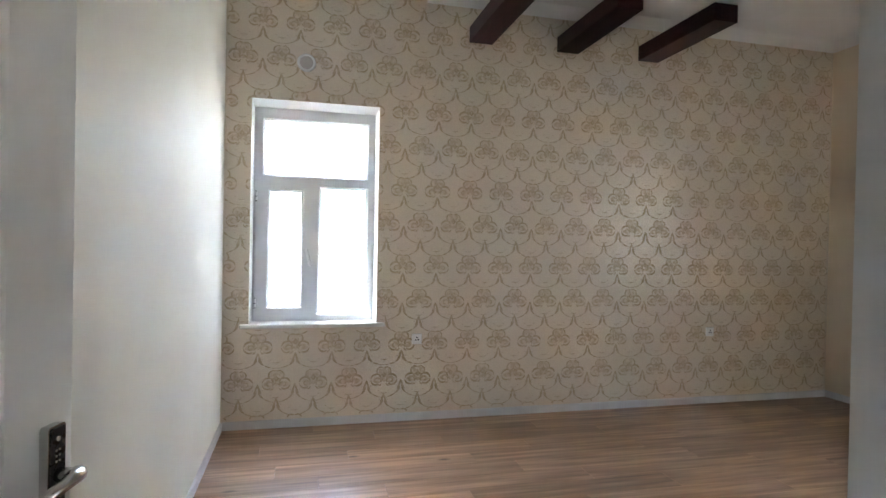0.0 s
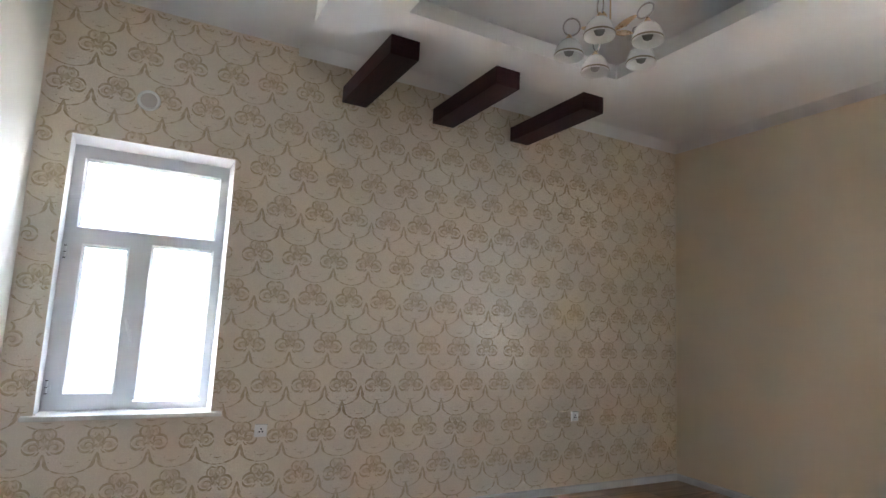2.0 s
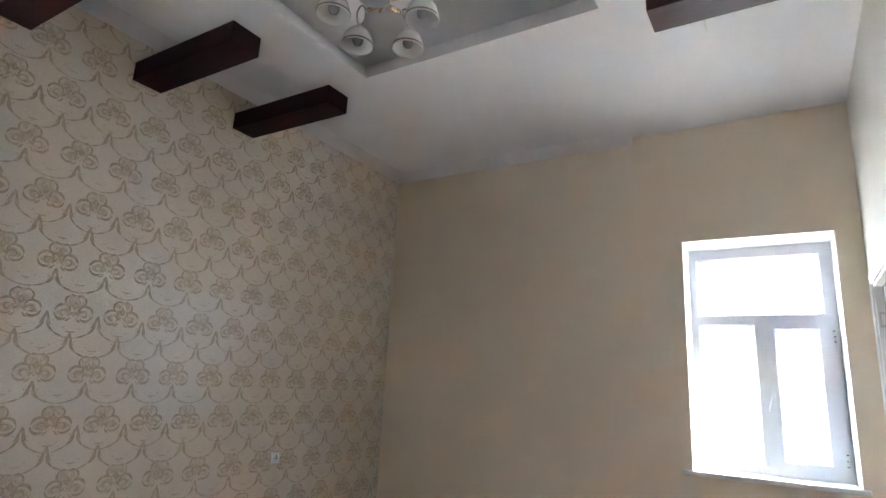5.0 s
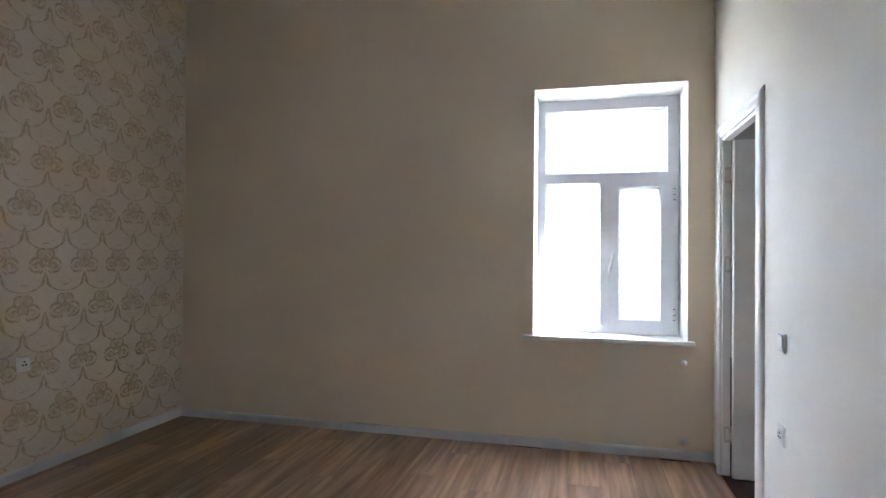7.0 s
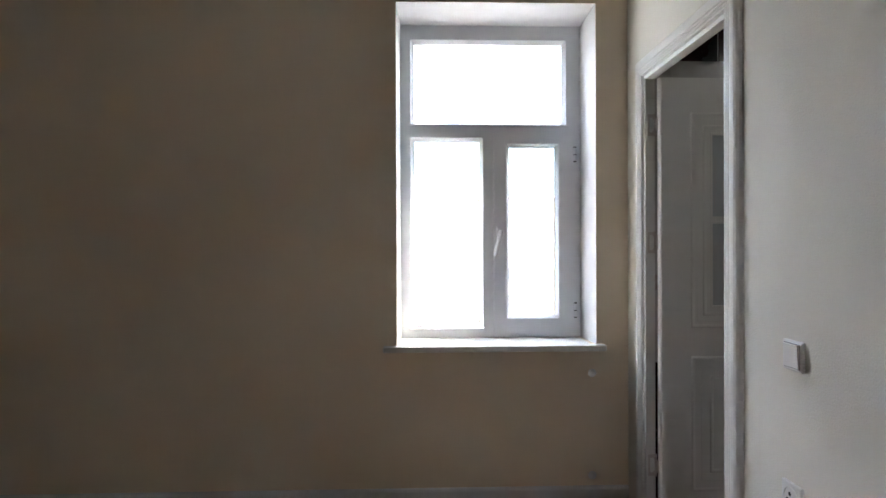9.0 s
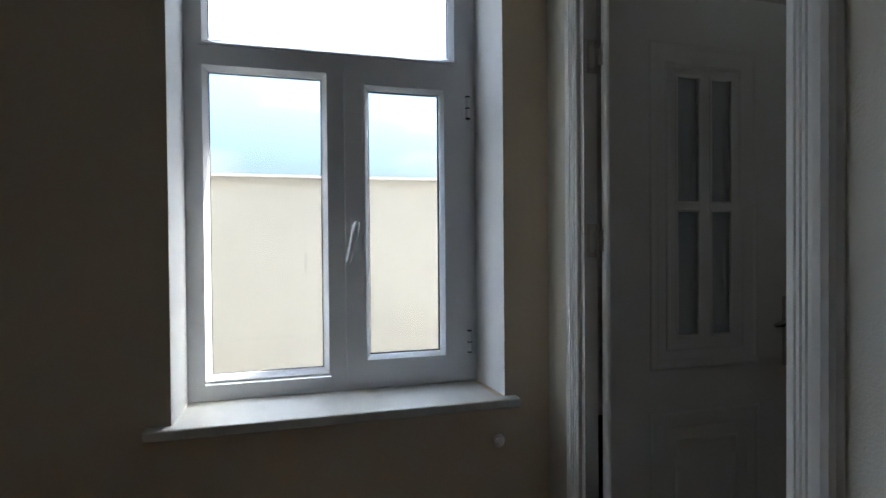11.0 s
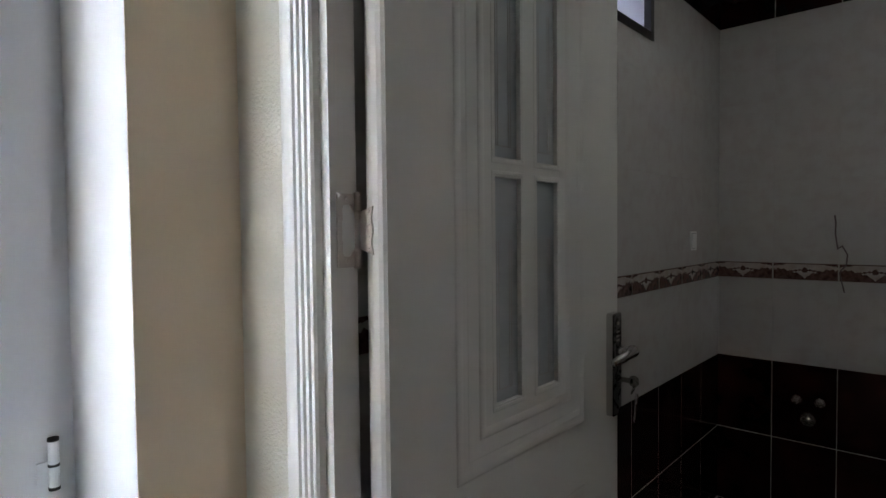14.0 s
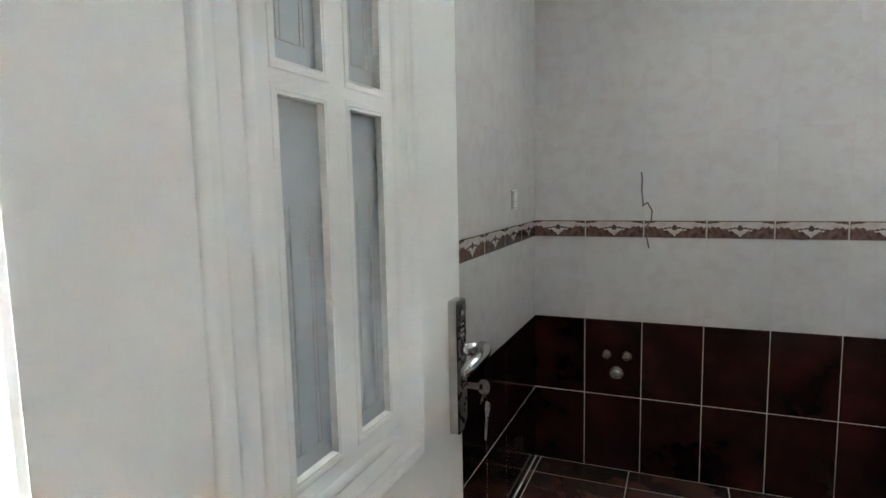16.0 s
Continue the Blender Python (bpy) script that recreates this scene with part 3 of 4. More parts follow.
    if keys:
        k1 = bmesh.new()
        box(k1, px - 0.0015, px + 0.0015, -0.050, -0.016, 0.953, 0.963)
        part("key", extrude_and_merge(k1, px), DULL_STEEL, plate, "key in the lock")
        ringpts = [(px + 0.014 * math.sin(a) * 0.4, -0.052 - 0.014 * math.cos(a) * 0.4, 0.944 + 0.014 * math.cos(a)) for a in [2 * math.pi * i / 16 for i in range(16)]]
        part("key_ring", tube(ringpts, 0.0012, 6, closed=True), DULL_STEEL, plate)
        hang = extrude_poly([(-0.010, 0.0), (0.010, 0.0), (0.012, -0.012), (0.006, -0.024), (0.004, -0.026), (0.004, -0.056), (-0.001, -0.060), (-0.004, -0.054), (-0.004, -0.026), (-0.012, -0.014)], 0.002)
        ko = part("spare_key", hang, DULL_STEEL, plate, "hanging spare key")
        ko.matrix_basis = pose(px + 0.004, -0.058, 0.932, 8, 12, 35)
    return door


def extrude_and_merge(bm, px):
    bow = extrude_poly(rounded_rect(-0.062, -0.042, 0.946, 0.970, 0.009, 4), 0.003, "y", 0)
    for v in bow.verts:
        v.co = Vector((px - 0.0015 + v.co.y, v.co.x + 0.0, v.co.z))
    me = bpy.data.meshes.new("tmp")
    bow.to_mesh(me)
    bow.free()
    bm.from_mesh(me)
    bpy.data.meshes.remove(me)
    return bm


door_leaf("door_1", pose(0.095, 0.935, 0.03, 0, 0, 76), 0.68, "white panelled door with frosted panes standing open beside the wall", inset=0.056)
door_leaf("door_2", pose(5.402, 0.946, 0, 0, 0, -90), 0.680, "white panelled door with frosted panes standing open", keys=True)
casing(D2[0], D2[1], D2[2], YD, "door_casing_2")
jamb(D2[0], D2[1], D2[2], YD2 - 0.001, YD + 0.004, "door_frame_2")
casing(D1[0], D1[1], D1[2], YD, "door_casing_1")
jamb(D1[0], D1[1], D1[2], YD2 - 0.001, YD + 0.004, "door_frame_1")


def butterfly_hinge(x, y, z):
    """A flush hinge: a cut-out plate on the lining, a knuckle, and a wavy plate on the leaf's edge."""
    h = thing("door_hinge", pose(x, y, z), "satin nickel butterfly hinge screwed to the door lining", "door hinge", "hinges of the bathroom door")
    H = 0.049
    # plate lies on the lining: normal towards -x, width along +y
    out = [(0.004, H), (0.050, H), (0.050, -H), (0.004, -H), (0.004, -H + 0.024), (0.010, -H + 0.022), (0.018, -H + 0.014), (0.034, -H + 0.015), (0.038, -H + 0.020), (0.037, -0.020), (0.040, -0.016), (0.038, 0.0),
           (0.040, 0.016), (0.037, 0.020), (0.038, H - 0.020), (0.034, H - 0.015), (0.018, H - 0.014), (0.010, H - 0.022), (0.004, H - 0.024)]
    bm = extrude_poly(out, 0.0025)
    for v in bm.verts:
        v.co = Vector((-v.co.y, 0.66 * v.co.x, v.co.z))
    part("frame_plate", finish(bm), STEEL, h)
    part("knuckle", tube([(-0.004, 0, -H), (-0.004, 0, -0.025), (-0.004, 0, -0.025), (-0.004, 0, 0.025), (-0.004, 0, 0.025), (-0.004, 0, H)], [0.0052, 0.0052, 0.0047, 0.0047, 0.0052, 0.0052], 14), STEEL, h, smooth=True)
    for zz in (-0.026, 0.026, H, -H):
        part("knuckle_ring", tube([(-0.004, 0, zz - 0.002), (-0.004, 0, zz + 0.002)], 0.0058, 14), STEEL, h)
    wav = [(-0.006, 0.024)] + [(-0.031 - 0.0016 * math.cos(k / 12 * 4 * math.pi), 0.032 - 0.064 * k / 12) for k in range(13)] + [(-0.006, -0.024)]
    part("leaf_plate", finish(extrude_poly(wav, 0.003, "y", -0.003)), STEEL, h)
    for zz in (0.025, 0.008, -0.010, -0.026):
        s_ = part("screw_head", lathe([(0.0028, 0), (0.0024, 0.0010), (0.001, 0.0004)], 10), STEEL, h)
        s_.matrix_basis = pose(-0.026, 0.0, zz, -90, 0, 0)
    for yy, zz in ((0.026, H - 0.008), (0.026, -H + 0.008), (0.044, 0.016), (0.044, -0.016)):
        s = part("screw_head", lathe([(0.0042, 0), (0.0038, 0.0012), (0.0012, 0.0012), (0.001, 0.0004)], 12), STEEL, h)
        s.matrix_basis = pose(-0.0025, 0.66 * yy, zz, 0, -90, 0)
    return h


HX = D2[1] - 0.018
for hz in (0.255, 1.283, 1.825):
    butterfly_hinge(HX, 0.957, hz)

# small deep-set window high on the bathroom wall
bw = thing("window_3", pose(XB, 0, 0), "small dark-framed window high in the tiled wall", "window", kind="structure")
fx = -0.026
hb = boxes((fx, 0.0, BW[0], BW[0] + 0.028, BW[2], BW[3]), (fx, 0.0, BW[1] - 0.028, BW[1], BW[2], BW[3]), (fx, 0.0, BW[0] + 0.028, BW[1] - 0.028, BW[2], BW[2] + 0.028), (fx, 0.0, BW[0] + 0.028, BW[1] - 0.028, BW[3] - 0.028, BW[3]))
part("window_frame", hb, HATCH_FRAME, bw)
part("window_reveal", boxes((0, OUT, BW[0] - 0.001, BW[0] + 0.005, BW[2], BW[3]), (0, OUT, BW[1] - 0.005, BW[1] + 0.001, BW[2], BW[3]), (0, OUT, BW[0], BW[1], BW[2] - 0.001, BW[2] + 0.005), (0, OUT, BW[0], BW[1], BW[3] - 0.005, BW[3] + 0.001)), HATCH_PANE, bw, "pale plastered reveal")
bp = part("pane", boxes((0.26, 0.266, BW[0] + 0.005, BW[1] - 0.005, BW[2] + 0.005, BW[3] - 0.005)), FROST, bw)
bp.visible_shadow = False

# square lamp on the bathroom ceiling
lamp = thing("ceiling_light", pose(4.68, -0.20, 2.55), "square white ceiling light in the bathroom, switched on", "ceiling light")
part("housing", boxes((-0.19, 0.19, -0.19, 0.19, -0.022, 0)), PLASTIC, lamp)
part("diffuser", boxes((-0.175, 0.175, -0.175, 0.175, -0.026, -0.0225)), LAMP_GLOW, lamp, "glowing diffuser")

# ---------------------------------------------------------------- yard
structure("ground", boxes((-400, 400, -400, 400, -0.6, -0.32)), YARD_GROUND, "pale concrete yard ground", "ground")
for nm, r, cap in (("yard_wall_east", (7.10, 7.32, -9.0, 6.63, -0.32, 1.633), (7.08, 7.34, -9.0, 6.65, 1.633, 1.645)),
                   ("yard_wall_north", (-9.0, 7.10, 6.41, 6.63, -0.32, 1.633), (-9.0, 7.08, 6.39, 6.65, 1.633, 1.645))):
    yw = structure(nm, boxes(r), YARD_PLASTER, "beige plastered yard wall with a thin coping", "yard wall")
    part("coping", boxes(cap), COPING, yw)

# ---------------------------------------------------------------- skirting
def skirting(name, m, length):
    bm = extrude_poly([(0, 0), (0.014, 0), (0.014, 0.048), (0.010, 0.058), (0.004, 0.063), (0, 0.063)], length, "y", 0.0)
    ob = part(name, bm, BASE_WHITE)
    ob.matrix_basis = m
    return tagged(ob, "white skirting board", "skirting board", kind="structure")


# profile x points into the room, y runs along the wall
skirting("baseboard_west", pose(XC, YD + 0.002, 0.0005), YA - YD - 0.004)
skirting("baseboard_north", pose(XC + 0.014, YA, 0.0005, 0, 0, -90), XB - XC - 0.028)
skirting("baseboard_east", pose(XB, YA - 0.001, 0.0005, 0, 0, 180), YA - YD - 0.002)
skirting("baseboard_south", pose(D2[0] - 0.09, YD, 0.0005, 0, 0, 90), D2[0] - D1[1] - 0.18)

# ---------------------------------------------------------------- wallpaper relief
PX, PZ = 0.2765, 0.622
FX, FZ = 1.428, 1.258          # one flower of the first row


def stroke(verts, faces, pts, width):
    """A raised tapering ribbon on the north wall; pts in (x, z)."""
    n, base = len(pts), len(verts)
    for i, (x, z) in enumerate(pts):
        a, b = pts[max(i - 1, 0)], pts[min(i + 1, n - 1)]
        dx, dz = b[0] - a[0], b[1] - a[1]
        ln = math.hypot(dx, dz) or 1
        w = width * (0.30 + 0.70 * math.sin(math.pi * i / (n - 1)) ** 0.7) / 2
        ox, oz = -dz / ln * w, dx / ln * w
        verts += [(x + ox, YA - 0.0004, z + oz), (x, YA - 0.0014, z), (x - ox, YA - 0.0004, z - oz)]
    for i in range(n - 1):
        k = base + 3 * i
        faces += [(k, k + 1, k + 4, k + 3), (k + 1, k + 2, k + 5, k + 4)]


def bow(cx, cz, rx, rz, a0, a1, n=9):
    return [(cx + rx * math.cos(radians(a0 + (a1 - a0) * k / (n - 1))), cz + rz * math.sin(radians(a0 + (a1 - a0) * k / (n - 1)))) for k in range(n)]


def curl(cx, cz, r0, r1, a0, a1, n=11):
    return [(cx + (r0 + (r1 - r0) * k / (n - 1)) * math.cos(radians(a0 + (a1 - a0) * k / (n - 1))),
             cz + (r0 + (r1 - r0) * k / (n - 1)) * math.sin(radians(a0 + (a1 - a0) * k / (n - 1)))) for k in range(n)]


def flower(s):
    """Strokes of one scroll flower: two side curls, a horned crown and a leafy heart; s mirrors it."""
    def turn(cx, cz, r0, r1, a0, a1, n=10):
        return curl(s * cx, cz, r0, r1, *((a0, a1) if s > 0 else (180 - a0, 180 - a1)), n)
    return [(turn(0.060, -0.020, 0.048, 0.044, 130, 10, 12), 0.0165),
            (turn(0.060, -0.020, 0.044, 0.036, 0, -130, 12), 0.0150),
            (turn(0.056, -0.024, 0.034, 0.022, -150, -260, 9), 0.0095),
            (turn(0.056, -0.022, 0.020, 0.010, 120, -120, 8), 0.0120),
            (bow(s * 0.030, 0.050, s * 0.026, 0.030, -75, 80, 9), 0.0130),
            ([(s * 0.040, 0.080), (s * 0.026, 0.086), (s * 0.014, 0.080), (s * 0.002, 0.084)], 0.0110),
            ([(s * 0.002, 0.002), (s * 0.018, 0.026), (s * 0.030, 0.014), (s * 0.022, -0.012)], 0.0200),
            ([(s * 0.003, -0.010), (s * 0.018, -0.024), (s * 0.032, -0.016)], 0.0140),
            ([(0, 0.050), (s * 0.008, 0.026), (0, 0.000)], 0.0150),
            ([(s * 0.014, 0.060), (s * 0.022, 0.050), (s * 0.022, 0.038)], 0.0090),
            ([(s * 0.044, -0.066), (s * 0.030, -0.062), (s * 0.016, -0.044)], 0.0120)]


def flower_fill(s):
    """The paler ground printed inside a flower: lobes and leaves."""
    return [([(s * 0.018, -0.022), (s * 0.040, -0.016), (s * 0.064, -0.018), (s * 0.092, -0.024)], 0.060),
            ([(s * 0.006, 0.086), (s * 0.020, 0.066), (s * 0.026, 0.040), (s * 0.014, 0.004)], 0.044),
            ([(0, 0.060), (s * 0.004, 0.024), (s * 0.002, -0.010), (0, -0.036)], 0.040)]


def swag(s, w, h):
    """Half of a hanging scallop from a peak at (0, 0) down to its low point at (s*w, -h), with a finial on the peak."""
    pts = [(s * w * (1 - math.cos(radians(90 * k / 10))), -h * math.sin(radians(90 * k / 10))) for k in range(11)]
    return [([(p[0] + s * 0.005, p[1]) for p in pts[1:6]], 0.0135),
            ([(p[0] + s * 0.005, p[1]) for p in pts[5:9]], 0.0085),
            ([(p[0], p[1]) for p in pts[8:11]], 0.0055),
            (bow(0, -0.004, s * 0.010, 0.014, 90, -70, 6), 0.0055),
            ([(s * 0.002, 0.036), (s * 0.007, 0.012), (s * 0.015, -0.012), (s * 0.028, -0.034)], 0.0130),
            ([(s * 0.014, -0.020), (s * 0.022, -0.032), (s * 0.034, -0.038)], 0.0065),
            ([(s * 0.030, -0.012), (s * 0.034, -0.010), (s * 0.038, -0.012)], 0.0075)]


verts, faces = [], []
rng = random.Random(4)


def motif(strokes, x, z, weight=1.0):
    def inside(a, b):
        return XC + 0.004 < a < XB - 0.004 and 0.068 < b < 3.44 and not (WA[0] - 0.002 < a < WA[1] + 0.002 and WA[2] - 0.03 < b < WA[3] + 0.002) \
            and not (WA[0] - 0.07 < a < WA[1] + 0.07 and WA[2] - 0.035 < b < WA[2] + 0.006)
    for pts, wd in strokes:
        wd *= weight * rng.uniform(0.85, 1.15)
        run = []
        for a, b in pts + [(-9, -9)]:
            if inside(x + a, z + b):
                run.append((x + a, z + b))
            else:
                if len(run) > 2:
                    stroke(verts, faces, run, wd)
                run = []


PLACES = [(FX + PX * i, FX + PX * (i + 0.5), FZ + PZ * j) for i in range(-6, 18) for j in range(-3, 5)]
for xa, xb, za in PLACES:
    for s in (-1, 1):
        motif(flower(s), xa, za)
        motif(flower(s), xb, za - 0.280)
        motif(swag(s, PX / 2, 0.082), xa, za - 0.096, 1.15)
        motif(swag(s, PX / 2, 0.104), xa, za - 0.336, 1.15)
        motif(swag(s, PX / 2, 0.098), xb, za - 0.446, 1.15)
    # small smiling dashes in the scallops
    for x, z in ((xb, za - 0.128), (xb, za - 0.398), (xa, za - 0.498)):
        motif([(bow(0, 0.0, 0.030, 0.008, 200, 340, 6), 0.0055), ([(-0.004, -0.016), (0, -0.019), (0.004, -0.016)], 0.0050),
               ([(-0.046, 0.012), (-0.042, 0.014), (-0.038, 0.011)], 0.0070), ([(0.046, 0.012), (0.042, 0.014), (0.038, 0.011)], 0.0070)], x, z)
me = bpy.data.meshes.new("wallpaper_pattern")
me.from_pydata(verts, [], faces)
me.materials.append(PAPER_PRINT)
paper = new("wallpaper_pattern", me)
paper.parent = wall_north
tagged(paper, "embossed brown-gold scroll and flower relief of the wallpaper", kind="stuff")
verts, faces = [], []
for xa, xb, za in PLACES:
    for s in (-1, 1):
        motif(flower_fill(s), xa, za)
        motif(flower_fill(s), xb, za - 0.280)
me = bpy.data.meshes.new("wallpaper_tint")
me.from_pydata([(x, YA - 0.0002 + 0.4 * (y - YA), z) for x, y, z in verts], [], faces)
me.materials.append(PAPER_TINT)
tint = new("wallpaper_tint", me)
tint.parent = wall_north
tagged(tint, "paler tan ground of the wallpaper flowers", kind="stuff")

# ---------------------------------------------------------------- chandelier
def chandelier(x, y, turn):
    ch = thing("chandelier", pose(x, y, ZH, 0, 0, turn), "five-arm chandelier with opal glass bell shades and gilt arms", "chandelier")
    part("canopy", lathe([(0.056, 0), (0.058, -0.008), (0.052, -0.030), (0.036, -0.055), (0.020, -0.068), (0.010, -0.078), (0.004, -0.080)], 28), CANOPY_CREAM, ch, "cream enamel canopy", smooth=True)
    part("stem", tube([(0, 0, -0.078), (0, 0, -0.395)], 0.0045, 10), GOLD, ch, smooth=True)
    part("hub", lathe([(0.004, -0.370), (0.014, -0.380), (0.018, -0.400), (0.030, -0.415), (0.034, -0.430), (0.026, -0.447), (0.012, -0.460), (0.006, -0.480)], 20), GOLD, ch, smooth=True)
    for k in range(5):
        a = radians(72 * k)
        c, s = math.cos(a), math.sin(a)
        def at(r, z, t=0.0):
            return (c * r - s * t, s * r + c * t, z)
        arm = part("arm", tube([at(0.024, -0.420), at(0.05, -0.418), at(0.085, -0.409), at(0.125, -0.397), at(0.150, -0.393)],
                               [0.006, 0.013, 0.017, 0.012, 0.006], 10), GOLD, ch, smooth=True)
        ring = [at(0.200 + 0.044 * math.cos(t), -0.385 + 0.044 * math.sin(t), 0.010 * math.sin(t)) for t in [2 * math.pi * q / 22 for q in range(22)]]
        part("arm_ring", tube(ring, 0.0042, 8, closed=True), CHROME, arm, "bright metal ring", smooth=True)
        cup = lathe([(0.007, -0.427), (0.012, -0.435), (0.020, -0.451), (0.030, -0.465), (0.010, -0.467)], 16)
        shade = lathe([(0.026, -0.461), (0.044, -0.469), (0.062, -0.491), (0.072, -0.519), (0.077, -0.547), (0.078, -0.557), (0.075, -0.557), (0.069, -0.521), (0.058, -0.493), (0.040, -0.473), (0.024, -0.466)], 28, cap=False)
        band = lathe([(0.0768, -0.541), (0.0788, -0.543), (0.0794, -0.549), (0.0784, -0.551), (0.0768, -0.549)], 28, cap=False)
        bulb = lathe([(0.008, -0.467), (0.013, -0.475), (0.014, -0.491), (0.024, -0.509), (0.027, -0.525), (0.021, -0.541), (0.008, -0.549)], 16)
        for b in (cup, shade, band, bulb):
            bmesh.ops.translate(b, verts=b.verts[:], vec=Vector(at(0.212, 0)))
        part("shade_holder", cup, GOLD, arm, smooth=True)
        sh = part("shade", shade, OPAL, ch, "opal glass bell shade with a dark gilt band", smooth=True)
        part("shade_band", band, SHADE_BAND, sh)
        part("bulb", bulb, BULB, ch, "unlit lamp bulb", smooth=True)
    return ch


chandelier(2.785, 3.00, -4)

# ---------------------------------------------------------------- fittings on the walls
def wall_plate(name, m, label, category, kind_of):
    """Local x along the wall, z up, -y into the room."""
    p = thing(name, m, label, category)
    part("plate", finish(soft_box(-0.042, 0.042, -0.010, 0, -0.042, 0.042, 0.004, 2)), PLASTIC, p)
    if kind_of == "switch":
        r = extrude_poly([(-0.013, -0.032), (-0.017, 0.032), (-0.010, 0.032), (-0.010, -0.032)], 0.06, "y", -0.03)
        for v in r.verts:
            v.co = Vector((v.co.y, v.co.x, v.co.z))
        part("rocker", finish(r), PLASTIC, p)
        part("rocker_gap", boxes((-0.0335, 0.0335, -0.0106, -0.0100, -0.0345, 0.0345)), DARK_LINE, p)
    else:
        part("insert", lathe([(0.030, 0), (0.030, 0.003), (0.028, 0.003), (0.026, -0.004)], 28), PLASTIC, p).matrix_basis = pose(0, -0.0095, 0, 90, 0, 0)
        for a, b in ((0, 0.011), (-0.010, -0.007), (0.010, -0.007)):
            part("pin_hole", lathe([(0.0058, 0), (0.0058, 0.0008)], 10), DARK, p).matrix_basis = pose(a, -0.0125, b, 90, 0, 0)
    return p


wall_plate("wall_socket", pose(1.553, YA, 0.662), "white square socket plate on the patterned wall", "socket", "socket")
wall_plate("wall_socket", pose(4.336, YA, 0.668), "white square socket plate on the patterned wall", "socket", "socket")
wall_plate("light_switch", pose(4.402, YD, 0.962, 0, 0, 180), "white rocker light switch beside the bathroom doorway", "light switch", "switch")
wall_plate("wall_socket", pose(4.409, YD, 0.566, 0, 0, 180), "white square socket plate below the light switch", "socket", "socket")

vent = thing("round_vent_cover", pose(0.646, YA, 2.816, 90, 0, 0), "white round vent cover on the papered wall", "vent cover")
part("rim", lathe([(0.070, 0), (0.070, 0.006), (0.066, 0.011), (0.057, 0.011), (0.054, 0.007)], 36), PLASTIC, vent, smooth=True)
part("lid", lathe([(0.054, 0.002), (0.054, 0.006), (0.046, 0.008), (0.010, 0.009)], 36), VENT_LID, vent, smooth=True)
for z in (0.630, 0.115):
    st = thing("radiator_pipe", pose(XB, 1.180, z, 0, -90, 0), "white plastic cap of a capped pipe below the window", "pipe cap", "capped heating pipes")
    part("cap", lathe([(0.014, 0), (0.014, 0.016), (0.011, 0.022), (0.004, 0.024)], 18), PLASTIC, st, smooth=True)
    part("collar", lathe([(0.021, 0), (0.021, 0.003), (0.016, 0.005)], 20), PLASTIC, st, smooth=True)

# bathroom: switch, wires, capped pipes
wall_plate("light_switch", pose(XB - 0.0212, -1.030, 1.225, 0, 0, -90) @ Matrix.Diagonal((0.85, 0.5, 0.95, 1)), "white switch plate on the beige tiles", "light switch", "switch")
wires = thing("loose_wires", pose(5.200, YF + 0.0, 1.12), "two loose grey wires sticking out of the tiled wall", "wires")
part("wire", tube([(0.010, 0.0, 0.065), (0.007, 0.018, 0.074), (0.008, 0.030, 0.090), (0.012, 0.045, 0.130), (0.010, 0.050, 0.175), (0.014, 0.050, 0.205)], 0.0031, 6), WIRE, wires, smooth=True)
part("wire", tube([(0.010, 0.0, 0.065), (-0.010, 0.030, 0.080), (-0.030, 0.045, 0.045), (-0.026, 0.040, 0.005), (-0.002, 0.030, -0.030), (-0.012, 0.035, -0.075), (-0.020, 0.038, -0.110)], 0.0031, 6), WIRE, wires, smooth=True)
for dx, dz, r in ((0.043, 0.080, 0.020), (-0.043, 0.080, 0.020), (0.0, 0.0, 0.029)):
    cp = thing("pipe_stub", pose(5.307 + dx, YF, 0.449 + dz, -90, 0, 0), "capped metal pipe stub in the dark tiles", "pipe stub", "capped washbasin pipes")
    part("flange", lathe([(r, -0.01), (r, 0.004), (r * 0.8, 0.010)], 22), DULL_STEEL, cp, smooth=True)
    part("plug", lathe([(r * 0.62, 0.004), (r * 0.62, 0.026), (r * 0.45, 0.030)], 8), DULL_STEEL, cp)

# ---------------------------------------------------------------- planks and tiles
MESHES = {}


def slab(name, w, h, t, c, mat):
    """A chamfered piece lying in x, y with its face towards +z."""
    key = (name, round(w, 3), round(h, 3), round(t, 4))
    if key not in MESHES:
        bm = bmesh.new()
        lo = [bm.verts.new((x * w / 2, y * h / 2, 0)) for x, y in ((-1, -1), (1, -1), (1, 1), (-1, 1))]
        mi = [bm.verts.new((x * w / 2, y * h / 2, t - c)) for x, y in ((-1, -1), (1, -1), (1, 1), (-1, 1))]
        hi = [bm.verts.new((x * (w / 2 - c), y * (h / 2 - c), t)) for x, y in ((-1, -1), (1, -1), (1, 1), (-1, 1))]
        for a, b in ((lo, mi), (mi, hi)):
            for i in range(4):
                bm.faces.new((a[i], a[(i + 1) % 4], b[(i + 1) % 4], b[i]))
        bm.faces.new(hi)
        MESHES[key] = mesh_of(name, bm, mat)
    return MESHES[key]


def piece(name, me, parent, m):
    ob = new(name, me)
    ob.parent = parent
    ob.matrix_basis = m
    return ob


